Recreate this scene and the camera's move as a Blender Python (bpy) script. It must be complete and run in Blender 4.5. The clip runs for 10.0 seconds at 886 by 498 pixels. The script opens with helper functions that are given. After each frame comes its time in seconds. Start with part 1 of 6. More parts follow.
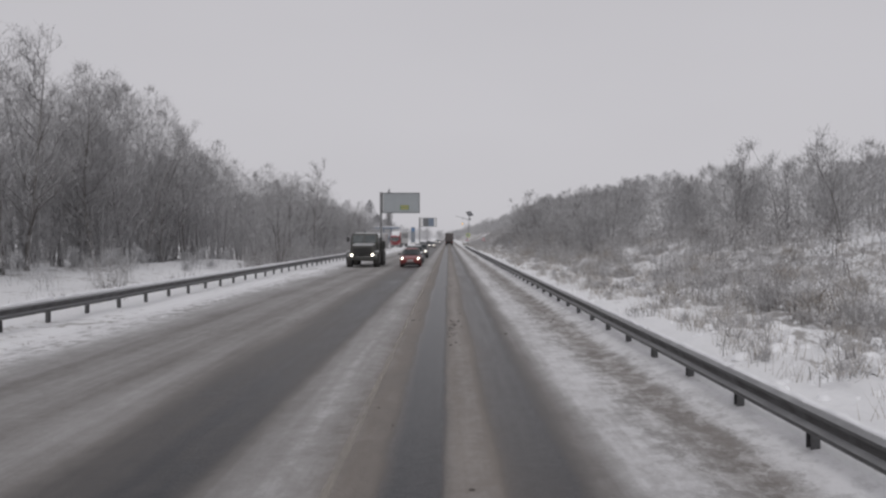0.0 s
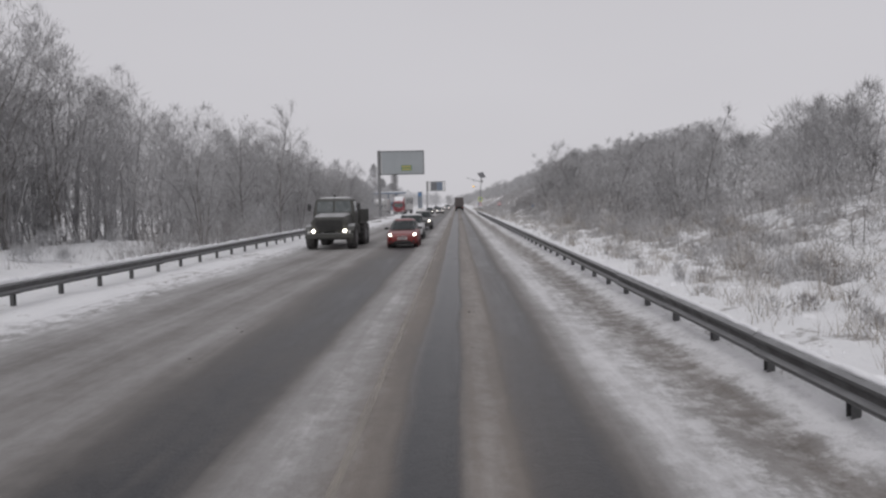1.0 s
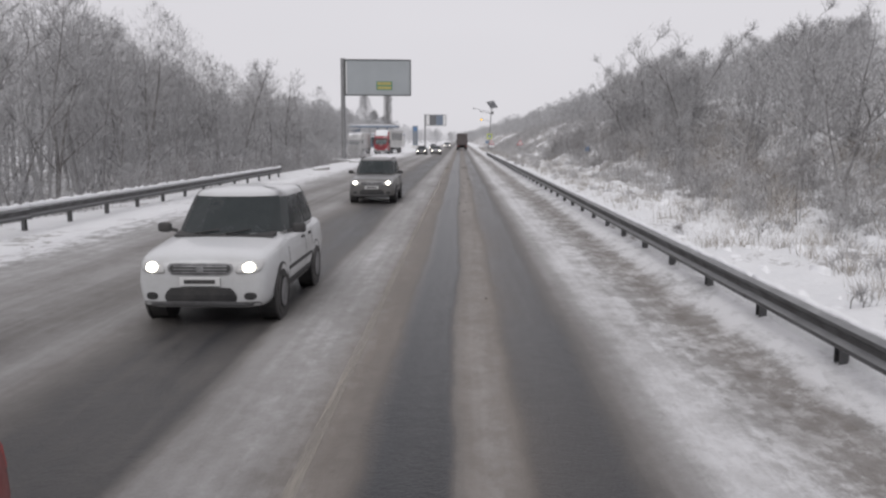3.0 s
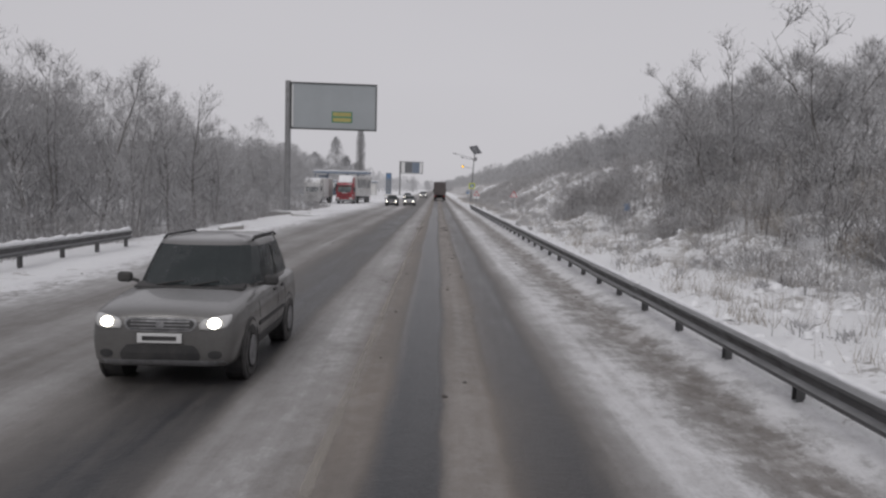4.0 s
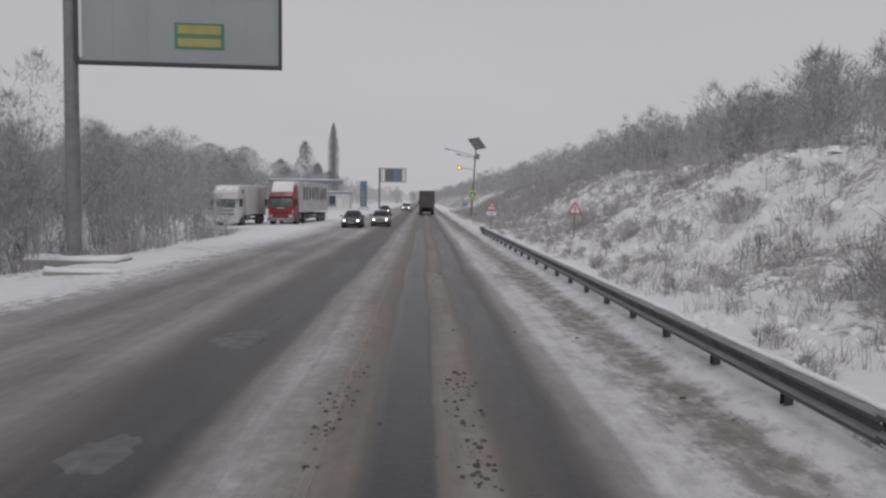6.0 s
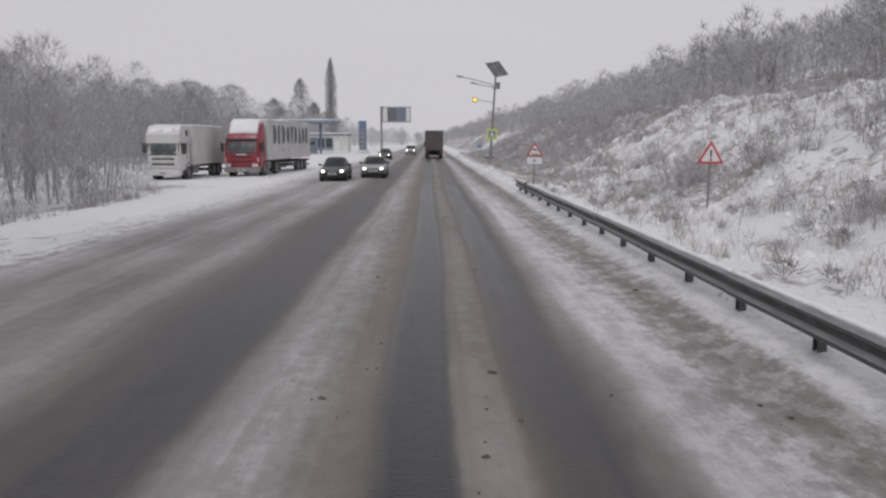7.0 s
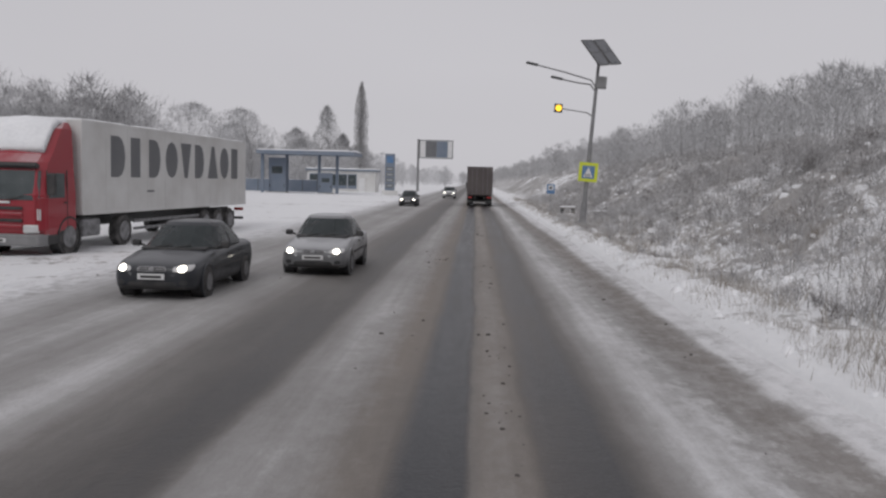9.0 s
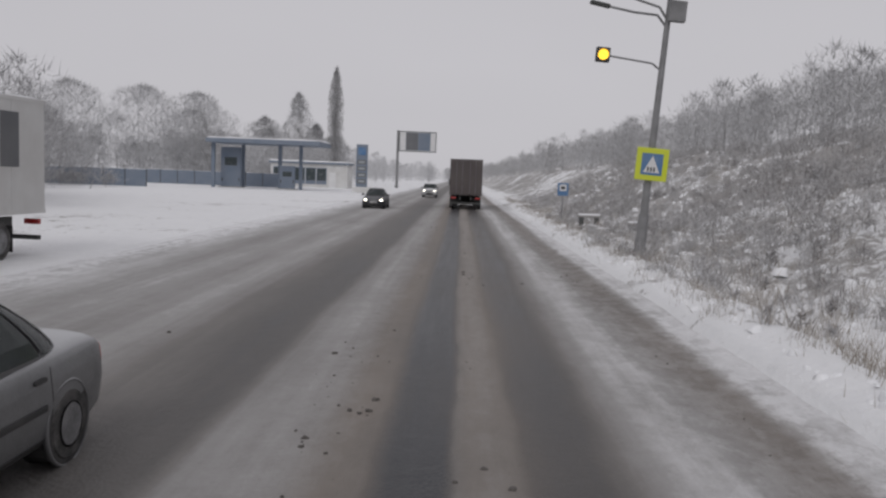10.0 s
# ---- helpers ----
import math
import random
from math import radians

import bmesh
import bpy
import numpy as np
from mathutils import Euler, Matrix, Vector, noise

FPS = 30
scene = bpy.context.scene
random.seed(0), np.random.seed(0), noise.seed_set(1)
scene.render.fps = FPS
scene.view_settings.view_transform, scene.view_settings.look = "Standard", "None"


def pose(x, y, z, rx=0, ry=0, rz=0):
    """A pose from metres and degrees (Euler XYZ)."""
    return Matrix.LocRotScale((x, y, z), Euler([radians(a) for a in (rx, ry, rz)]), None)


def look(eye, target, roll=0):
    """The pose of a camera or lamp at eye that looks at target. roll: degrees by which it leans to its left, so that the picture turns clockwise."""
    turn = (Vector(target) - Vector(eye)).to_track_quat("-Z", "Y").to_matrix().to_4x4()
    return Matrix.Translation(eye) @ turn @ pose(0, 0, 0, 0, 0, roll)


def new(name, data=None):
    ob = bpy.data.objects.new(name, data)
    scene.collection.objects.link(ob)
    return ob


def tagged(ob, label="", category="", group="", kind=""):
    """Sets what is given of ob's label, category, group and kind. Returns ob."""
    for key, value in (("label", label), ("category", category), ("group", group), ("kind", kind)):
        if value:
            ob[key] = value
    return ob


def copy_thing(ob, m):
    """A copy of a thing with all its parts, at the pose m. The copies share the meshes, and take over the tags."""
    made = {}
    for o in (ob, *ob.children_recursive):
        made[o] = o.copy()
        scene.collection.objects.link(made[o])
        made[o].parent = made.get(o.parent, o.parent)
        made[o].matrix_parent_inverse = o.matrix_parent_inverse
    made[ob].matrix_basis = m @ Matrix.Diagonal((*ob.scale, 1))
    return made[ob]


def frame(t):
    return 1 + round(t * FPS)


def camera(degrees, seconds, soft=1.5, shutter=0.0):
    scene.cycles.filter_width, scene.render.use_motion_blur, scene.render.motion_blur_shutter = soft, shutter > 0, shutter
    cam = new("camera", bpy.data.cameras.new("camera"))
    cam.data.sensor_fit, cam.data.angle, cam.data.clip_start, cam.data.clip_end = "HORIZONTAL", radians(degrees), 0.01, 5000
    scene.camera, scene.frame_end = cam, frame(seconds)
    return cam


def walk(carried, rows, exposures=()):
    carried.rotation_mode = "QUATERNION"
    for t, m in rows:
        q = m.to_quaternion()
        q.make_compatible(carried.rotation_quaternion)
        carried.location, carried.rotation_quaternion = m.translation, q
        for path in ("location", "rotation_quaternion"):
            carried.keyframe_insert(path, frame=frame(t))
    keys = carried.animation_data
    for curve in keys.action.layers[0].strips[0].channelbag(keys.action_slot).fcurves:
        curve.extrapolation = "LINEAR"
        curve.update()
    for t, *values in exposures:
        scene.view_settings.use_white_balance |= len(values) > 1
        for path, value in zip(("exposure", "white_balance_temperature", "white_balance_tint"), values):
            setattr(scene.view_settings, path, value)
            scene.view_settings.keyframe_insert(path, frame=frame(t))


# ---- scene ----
from mathutils.bvhtree import BVHTree

# Camera and its way along the lane, in metres from the start; the eye is 2.45 m over the road.
cam = camera(57.33, 10.0, soft=2.4)
PATH = [
    (0, pose(0.133, 0.00, 2.45, 89.20, 0.22, 0.36)),
    (0.2, pose(0.124, 4.55, 2.45, 88.86, -0.06, 0.80)),
    (0.5, pose(0.113, 11.36, 2.45, 87.14, -0.07, 1.19)),
    (0.7, pose(0.108, 15.90, 2.45, 86.19, 0.49, 0.83)),
    (1, pose(0.076, 22.70, 2.45, 86.73, 1.34, 1.04)),
    (1.2, pose(0.027, 27.22, 2.45, 86.96, 1.20, 1.62)),
    (1.5, pose(-0.023, 33.99, 2.45, 79.03, 0.53, -0.03)),
    (1.7, pose(-0.018, 38.48, 2.45, 75.95, 0.29, 0.22)),
    (2, pose(-0.009, 45.17, 2.45, 75.07, -0.31, 0.50)),
    (2.2, pose(-0.027, 49.59, 2.45, 78.44, -0.89, 0.81)),
    (3.3, pose(0.167, 73.63, 2.45, 82.40, 0.57, 1.23)),
    (3.5, pose(0.032, 77.95, 2.45, 81.79, 0.96, 1.02)),
    (3.7, pose(-0.029, 82.23, 2.45, 85.30, 0.18, -0.03)),
    (4, pose(-0.046, 88.59, 2.45, 85.77, -1.35, -0.41)),
    (4.2, pose(-0.013, 92.78, 2.45, 86.10, -0.75, -1.98)),
    (4.5, pose(0.047, 98.96, 2.45, 85.33, 0.50, -2.70)),
    (4.8, pose(0.036, 104.98, 2.45, 87.34, 0.42, -2.50)),
    (5, pose(0.020, 108.94, 2.45, 86.64, 0.38, -2.80)),
    (5.2, pose(0.002, 112.89, 2.45, 87.26, 0.10, -1.68)),
    (5.5, pose(-0.018, 118.81, 2.45, 85.57, -0.40, -1.31)),
    (5.7, pose(-0.023, 122.75, 2.45, 87.43, -0.45, -2.21)),
    (6, pose(-0.051, 128.55, 2.45, 86.54, -0.54, -1.39)),
    (6.2, pose(-0.102, 132.29, 2.45, 82.06, 0.60, -0.18)),
    (7.3, pose(-0.150, 152.09, 2.45, 82.50, 0.41, -1.48)),
    (7.5, pose(0.055, 155.62, 2.45, 81.36, 2.14, -0.52)),
    (7.7, pose(0.049, 159.10, 2.45, 81.33, 1.98, 0.35)),
    (8, pose(0.038, 164.25, 2.45, 84.85, 1.09, 1.01)),
    (8.2, pose(0.075, 167.69, 2.45, 84.02, 2.09, 1.13)),
    (8.5, pose(0.143, 172.87, 2.45, 86.04, 0.02, 2.28)),
    (8.7, pose(0.103, 176.32, 2.45, 85.90, 0.23, 1.50)),
    (9, pose(0.028, 181.44, 2.45, 85.21, -1.41, 2.25)),
    (9.2, pose(0.031, 184.80, 2.45, 84.31, -1.03, 2.26)),
    (9.5, pose(0.040, 189.81, 2.45, 87.43, -1.06, 1.48)),
    (10, pose(0.048, 198.19, 2.45, 84.97, -2.17, 1.21)),
]
EXPOSURES = [(0.0, 0.0), (0.5, -0.05), (1.0, 0.08), (1.5, 0.35), (2.0, 0.8), (2.2, 0.7), (3.3, 0.35), (3.5, 0.36), (4.0, 0.0), (4.5, 0.0), (5.0, -0.08),
             (5.5, -0.05), (6.0, -0.15), (6.2, 0.0), (7.3, 0.15), (7.5, 0.2), (8.0, 0.03), (8.5, 0.08), (9.0, 0.0), (9.5, -0.06), (10.0, -0.05)]
walk(cam, PATH, EXPOSURES)

# ---- light: an overcast winter sky with a faint veiled sun ----
world = bpy.data.worlds.new("overcast_sky")
scene.world = world
world.use_nodes = True
wn, wl = world.node_tree.nodes, world.node_tree.links
wn.clear()
w_out, w_bg = wn.new("ShaderNodeOutputWorld"), wn.new("ShaderNodeBackground")
w_sky, w_bw = wn.new("ShaderNodeTexSky"), wn.new("ShaderNodeHueSaturation")
w_sky.sky_type, w_sky.sun_disc = "NISHITA", False
w_sky.sun_elevation, w_sky.sun_rotation = radians(41), radians(195)
w_bw.inputs["Saturation"].default_value = 0.06
w_mix = wn.new("ShaderNodeMix")
w_mix.data_type = "RGBA"
w_mix.inputs["Factor"].default_value = 0.93
w_coord, w_map, w_noise = wn.new("ShaderNodeTexCoord"), wn.new("ShaderNodeMapping"), wn.new("ShaderNodeTexNoise")
w_map.inputs["Scale"].default_value = (1.0, 1.0, 3.0)
w_noise.inputs["Scale"].default_value = 1.6
w_noise.inputs["Detail"].default_value = 3
w_ramp = wn.new("ShaderNodeValToRGB")
w_ramp.color_ramp.elements[0].position, w_ramp.color_ramp.elements[0].color = 0.3, (5.2, 5.09, 5.4, 1)
w_ramp.color_ramp.elements[1].position, w_ramp.color_ramp.elements[1].color = 0.7, (5.5, 5.39, 5.71, 1)
wl.new(w_coord.outputs["Generated"], w_map.inputs["Vector"])
wl.new(w_map.outputs["Vector"], w_noise.inputs["Vector"])
wl.new(w_noise.outputs["Fac"], w_ramp.inputs["Fac"])
wl.new(w_sky.outputs["Color"], w_bw.inputs["Color"])
wl.new(w_bw.outputs["Color"], w_mix.inputs["A"])
wl.new(w_ramp.outputs["Color"], w_mix.inputs["B"])
wl.new(w_mix.outputs["Result"], w_bg.inputs["Color"])
w_bg.inputs["Strength"].default_value = 0.1
wl.new(w_bg.outputs["Background"], w_out.inputs["Surface"])

sun_data = bpy.data.lights.new("veiled_sun", "SUN")
sun_data.energy, sun_data.angle, sun_data.color = 0.7, radians(30), (1.0, 0.98, 0.97)
veiled_sun = new("veiled_sun", sun_data)
veiled_sun.matrix_world = look((0, 0, 60), (12, 44, 20))

# ---- materials ----


def ramp_node(nt, stops):
    node = nt.nodes.new("ShaderNodeValToRGB")
    ramp = node.color_ramp
    while len(ramp.elements) < len(stops):
        ramp.elements.new(0.5)
    for e, (p, c) in zip(ramp.elements, stops):
        e.position = p
        e.color = (*c, 1) if len(c) == 3 else c
    return node


def noise_node(nt, vec, scale, detail=4, rough=0.55):
    n = nt.nodes.new("ShaderNodeTexNoise")
    n.inputs["Scale"].default_value = scale
    n.inputs["Detail"].default_value = detail
    n.inputs["Roughness"].default_value = rough
    nt.links.new(vec, n.inputs["Vector"])
    return n.outputs["Fac"]


def maths(nt, op, a, b=0.0, c=0.0):
    n = nt.nodes.new("ShaderNodeMath")
    n.operation = op
    for i, v in enumerate((a, b, c)):
        if hasattr(v, "is_linked"):
            nt.links.new(v, n.inputs[i])
        else:
            n.inputs[i].default_value = v
    return n.outputs[0]


def blend(nt, fac, a, b):
    n = nt.nodes.new("ShaderNodeMix")
    n.data_type = "RGBA"
    for v, key in ((fac, "Factor"), (a, "A"), (b, "B")):
        if hasattr(v, "is_linked"):
            nt.links.new(v, n.inputs[key])
        else:
            n.inputs[key].default_value = v if key == "Factor" else (*v, 1)
    return n.outputs["Result"]


def blank(name):
    m = bpy.data.materials.new(name)
    m.use_nodes = True
    nt = m.node_tree
    bsdf = nt.nodes["Principled BSDF"]
    return m, nt, bsdf


def bump(nt, bsdf, height, strength, distance):
    b = nt.nodes.new("ShaderNodeBump")
    b.inputs["Strength"].default_value = strength
    b.inputs["Distance"].default_value = distance
    nt.links.new(height, b.inputs["Height"])
    nt.links.new(b.outputs["Normal"], bsdf.inputs["Normal"])


def plain(name, colour, rough=0.5, metal=0.0, grime=0.25, grime_colour=(0.16, 0.15, 0.14), scale=1.5, coat=0.0, snow=0.0, grain=40.0):
    """A painted, cast or moulded surface with fine grain, road grime at two scales and snow lying on what faces up."""
    m, nt, bsdf = blank(name)
    pos = nt.nodes.new("ShaderNodeTexCoord").outputs["Object"]
    big, small = noise_node(nt, pos, scale, 5), noise_node(nt, pos, grain, 3)
    dirt = ramp_node(nt, [(0.42, (0, 0, 0)), (0.72, (1, 1, 1))])
    nt.links.new(maths(nt, "MULTIPLY_ADD", small, 0.25, maths(nt, "MULTIPLY", big, 0.85)), dirt.inputs["Fac"])
    col = blend(nt, maths(nt, "MULTIPLY", dirt.outputs["Color"], grime), colour, grime_colour)
    if snow:
        normal = nt.nodes.new("ShaderNodeNewGeometry").outputs["Normal"]
        sep = nt.nodes.new("ShaderNodeSeparateXYZ")
        nt.links.new(normal, sep.inputs[0])
        up = maths(nt, "MULTIPLY_ADD", big, 0.5, sep.outputs["Z"])
        r = ramp_node(nt, [(0.62, (0, 0, 0)), (0.95, (1, 1, 1))])
        nt.links.new(maths(nt, "MULTIPLY", up, 0.72), r.inputs["Fac"])
        col = blend(nt, maths(nt, "MULTIPLY", r.outputs["Color"], snow), col, (0.8, 0.81, 0.83))
    nt.links.new(col, bsdf.inputs["Base Color"])
    nt.links.new(maths(nt, "MULTIPLY_ADD", dirt.outputs["Color"], 0.3, rough), bsdf.inputs["Roughness"])
    bsdf.inputs["Metallic"].default_value = metal
    bsdf.inputs["Coat Weight"].default_value = coat
    bump(nt, bsdf, small, 0.15, 0.004)
    return m


def glowing(name, colour, strength):
    m, nt, bsdf = blank(name)
    bsdf.inputs["Base Color"].default_value = (*colour, 1)
    bsdf.inputs["Emission Color"].default_value = (*colour, 1)
    bsdf.inputs["Emission Strength"].default_value = strength
    bsdf.inputs["Roughness"].default_value = 0.15
    return m


def snow_material():
    m, nt, bsdf = blank("fresh_snow")
    pos = nt.nodes.new("ShaderNodeTexCoord").outputs["Object"]
    a, b = noise_node(nt, pos, 0.7, 4), noise_node(nt, pos, 9.0, 5)
    r = ramp_node(nt, [(0.3, (0.74, 0.75, 0.77)), (0.6, (0.9, 0.905, 0.92))])
    nt.links.new(maths(nt, "MULTIPLY_ADD", b, 0.4, maths(nt, "MULTIPLY", a, 0.6)), r.inputs["Fac"])
    nt.links.new(r.outputs["Color"], bsdf.inputs["Base Color"])
    bsdf.inputs["Roughness"].default_value = 0.75
    bump(nt, bsdf, b, 0.5, 0.03)
    return m


def ground_material():
    """Snow with last year's grass and bare earth showing through, more of it on the bank than on the trodden verge and the yard."""
    m, nt, bsdf = blank("snowy_ground")
    pos = nt.nodes.new("ShaderNodeTexCoord").outputs["Object"]
    sep = nt.nodes.new("ShaderNodeSeparateXYZ")
    nt.links.new(pos, sep.inputs[0])
    big, mid, fine = noise_node(nt, pos, 0.16, 4), noise_node(nt, pos, 1.5, 6, 0.7), noise_node(nt, pos, 7.0, 5, 0.75)
    patch = maths(nt, "ADD", maths(nt, "MULTIPLY", big, 0.45), maths(nt, "MULTIPLY_ADD", fine, 0.3, maths(nt, "MULTIPLY", mid, 0.45)))
    bank = nt.nodes.new("ShaderNodeMapRange")
    nt.links.new(sep.outputs["X"], bank.inputs["Value"])
    bank.inputs["From Min"].default_value, bank.inputs["From Max"].default_value = 5.6, 9.0
    bank.inputs["To Min"].default_value, bank.inputs["To Max"].default_value = -0.06, 0.008
    wood = nt.nodes.new("ShaderNodeMapRange")
    nt.links.new(sep.outputs["X"], wood.inputs["Value"])
    wood.inputs["From Min"].default_value, wood.inputs["From Max"].default_value = -17.0, -24.0
    wood.inputs["To Min"].default_value, wood.inputs["To Max"].default_value = 0.0, 0.08
    yard = nt.nodes.new("ShaderNodeMapRange")
    nt.links.new(sep.outputs["Y"], yard.inputs["Value"])
    yard.inputs["From Min"].default_value, yard.inputs["From Max"].default_value = 168.0, 192.0
    yard.inputs["To Min"].default_value, yard.inputs["To Max"].default_value = 1.0, -0.6
    lower = nt.nodes.new("ShaderNodeMapRange")
    nt.links.new(sep.outputs["Y"], lower.inputs["Value"])
    lower.inputs["From Min"].default_value, lower.inputs["From Max"].default_value = 190.0, 206.0
    lower.inputs["To Min"].default_value, lower.inputs["To Max"].default_value = 0.0, 0.05
    grassy = nt.nodes.new("ShaderNodeMapRange")
    nt.links.new(sep.outputs["X"], grassy.inputs["Value"])
    grassy.inputs["From Min"].default_value, grassy.inputs["From Max"].default_value = 6.0, 9.0
    patch = maths(nt, "MULTIPLY_ADD", lower.outputs[0], grassy.outputs[0], patch)
    grown = maths(nt, "ADD", patch, maths(nt, "ADD", bank.outputs[0], maths(nt, "MULTIPLY", wood.outputs[0], yard.outputs[0])))
    r = ramp_node(nt, [(0.6, (0, 0, 0)), (0.66, (1, 1, 1))])
    nt.links.new(grown, r.inputs["Fac"])
    soil = blend(nt, mid, (0.17, 0.156, 0.148), (0.29, 0.27, 0.252))
    clean = blend(nt, maths(nt, "MULTIPLY_ADD", mid, 0.5, maths(nt, "MULTIPLY", fine, 0.5)), (0.68, 0.69, 0.71), (0.98, 0.98, 0.985))
    nt.links.new(blend(nt, maths(nt, "MULTIPLY", r.outputs["Color"], 0.8), clean, soil), bsdf.inputs["Base Color"])
    bsdf.inputs["Roughness"].default_value = 0.85
    bump(nt, bsdf, maths(nt, "MULTIPLY_ADD", fine, 0.6, mid), 0.8, 0.09)
    return m


# Across the road: how far slush and snow cover the asphalt (0 bare and wet, 1 clean snow), by metres from the path of the driver's seat
COVER = [(-10.0, 1.0), (-9.1, 0.92), (-8.5, 0.76), (-7.7, 0.67), (-7.0, 0.53), (-6.2, 0.63), (-5.4, 0.52), (-4.6, 0.64), (-4.1, 0.48), (-3.7, 0.3),
         (-2.9, 0.2), (-2.4, 0.25), (-2.15, 0.58), (-1.65, 0.72), (-1.25, 0.64), (-0.95, 0.5), (-0.66, 0.42), (-0.54, 0.08), (0.02, 0.06), (0.12, 0.5),
         (0.36, 0.6), (0.6, 0.52), (0.74, 0.16), (1.3, 0.14), (1.62, 0.52), (2.05, 0.84), (2.5, 0.83), (2.9, 0.71), (3.2, 0.64), (3.42, 0.71), (3.6, 0.93), (4.3, 1.0)]


def road_material():
    m, nt, bsdf = blank("slushy_asphalt")
    pos = nt.nodes.new("ShaderNodeTexCoord").outputs["Object"]
    sep = nt.nodes.new("ShaderNodeSeparateXYZ")
    nt.links.new(pos, sep.inputs[0])

    def stretched(sx, sy, scale, detail, rough=0.6):
        mp = nt.nodes.new("ShaderNodeMapping")
        mp.inputs["Scale"].default_value = (sx, sy, 1)
        nt.links.new(pos, mp.inputs["Vector"])
        return noise_node(nt, mp.outputs["Vector"], scale, detail, rough)
    sway = stretched(0.25, 0.05, 1.0, 3)
    ragged = stretched(1.0, 0.35, 3.0, 5, 0.65)
    x = maths(nt, "ADD", sep.outputs["X"], maths(nt, "MULTIPLY_ADD", sway, 0.36, -0.18))
    x = maths(nt, "ADD", x, maths(nt, "MULTIPLY_ADD", ragged, 0.15, -0.075))
    across = nt.nodes.new("ShaderNodeMapRange")
    nt.links.new(x, across.inputs["Value"])
    across.inputs["From Min"].default_value, across.inputs["From Max"].default_value = -10.0, 4.3
    cover = ramp_node(nt, [((p + 10.0) / 14.3, (v, v, v)) for p, v in COVER])
    nt.links.new(across.outputs[0], cover.inputs["Fac"])
    streaks, patches, grit = stretched(2.2, 0.06, 2.0, 5), stretched(0.5, 0.16, 1.0, 4), stretched(1, 1, 26.0, 4, 0.7)
    clods = stretched(1.0, 0.7, 5.0, 5, 0.75)
    total = maths(nt, "ADD", cover.outputs["Color"], maths(nt, "MULTIPLY_ADD", streaks, 0.26, -0.13))
    total = maths(nt, "ADD", total, maths(nt, "MULTIPLY_ADD", patches, 0.34, -0.17))
    total = maths(nt, "ADD", total, maths(nt, "MULTIPLY_ADD", grit, 0.12, -0.06))
    total = maths(nt, "ADD", total, maths(nt, "MULTIPLY_ADD", clods, 0.06, -0.03))
    # the oncoming lanes lie under more slush beside the yard
    side = nt.nodes.new("ShaderNodeMapRange")
    nt.links.new(sep.outputs["X"], side.inputs["Value"])
    side.inputs["From Min"].default_value, side.inputs["From Max"].default_value = -2.2, -3.4
    along = nt.nodes.new("ShaderNodeMapRange")
    nt.links.new(sep.outputs["Y"], along.inputs["Value"])
    along.inputs["From Min"].default_value, along.inputs["From Max"].default_value = 158.0, 186.0
    total = maths(nt, "ADD", total, maths(nt, "MULTIPLY", maths(nt, "MULTIPLY", side.outputs[0], along.outputs[0]), 0.12))
    # further on the traffic spreads the slush more evenly
    late = nt.nodes.new("ShaderNodeMapRange")
    nt.links.new(sep.outputs["Y"], late.inputs["Value"])
    late.inputs["From Min"].default_value, late.inputs["From Max"].default_value = 184.0, 200.0
    even = maths(nt, "MULTIPLY", maths(nt, "SUBTRACT", 0.55, total), maths(nt, "MULTIPLY", late.outputs[0], 0.22))
    total = maths(nt, "ADD", total, even)
    # past the end of the barrier the shoulder is a smooth band of grey slush
    band = ramp_node(nt, [((p + 10.0) / 14.3, (v, v, v)) for p, v in ((2.3, 0.0), (2.75, 1.0), (3.45, 1.0), (3.62, 0.0))])
    nt.links.new(across.outputs[0], band.inputs["Fac"])
    total = maths(nt, "ADD", total, maths(nt, "MULTIPLY", maths(nt, "MULTIPLY", band.outputs["Color"], late.outputs[0]), -0.08))
    # the shoulder is churned into lumps
    churned = ramp_node(nt, [((p + 10.0) / 14.3, (v, v, v)) for p, v in ((-10, 0.3), (-8.8, 0.5), (-8.2, 0.1), (-2.2, 0.05), (-1.4, 0.14), (-0.8, 0.2), (-0.5, 0.0), (0.1, 0.05), (0.4, 0.18), (0.8, 0.03), (1.5, 0.05), (2.3, 0.15), (2.8, 0.36), (3.3, 0.46), (3.6, 0.38), (4.0, 0.3))])
    nt.links.new(across.outputs[0], churned.inputs["Fac"])
    calm = nt.nodes.new("ShaderNodeMapRange")
    nt.links.new(sep.outputs["Y"], calm.inputs["Value"])
    calm.inputs["From Min"].default_value, calm.inputs["From Max"].default_value = 178.0, 192.0
    calm.inputs["To Min"].default_value, calm.inputs["To Max"].default_value = 1.0, 0.6
    churn = maths(nt, "MULTIPLY", churned.outputs["Color"], calm.outputs[0])
    lumps = maths(nt, "ADD", maths(nt, "MULTIPLY_ADD", clods, 1.3, -0.68), maths(nt, "MULTIPLY_ADD", stretched(1.0, 0.5, 1.6, 4), 0.7, -0.35))
    total = maths(nt, "ADD", total, maths(nt, "MULTIPLY", churn, lumps))
    crust = ramp_node(nt, [(0.46, (0, 0, 0)), (0.54, (1, 1, 1))])
    nt.links.new(stretched(1.0, 0.6, 2.6, 6, 0.72), crust.inputs["Fac"])
    total = maths(nt, "ADD", total, maths(nt, "MULTIPLY", churn, maths(nt, "MULTIPLY_ADD", crust.outputs["Color"], 0.36, -0.15)))
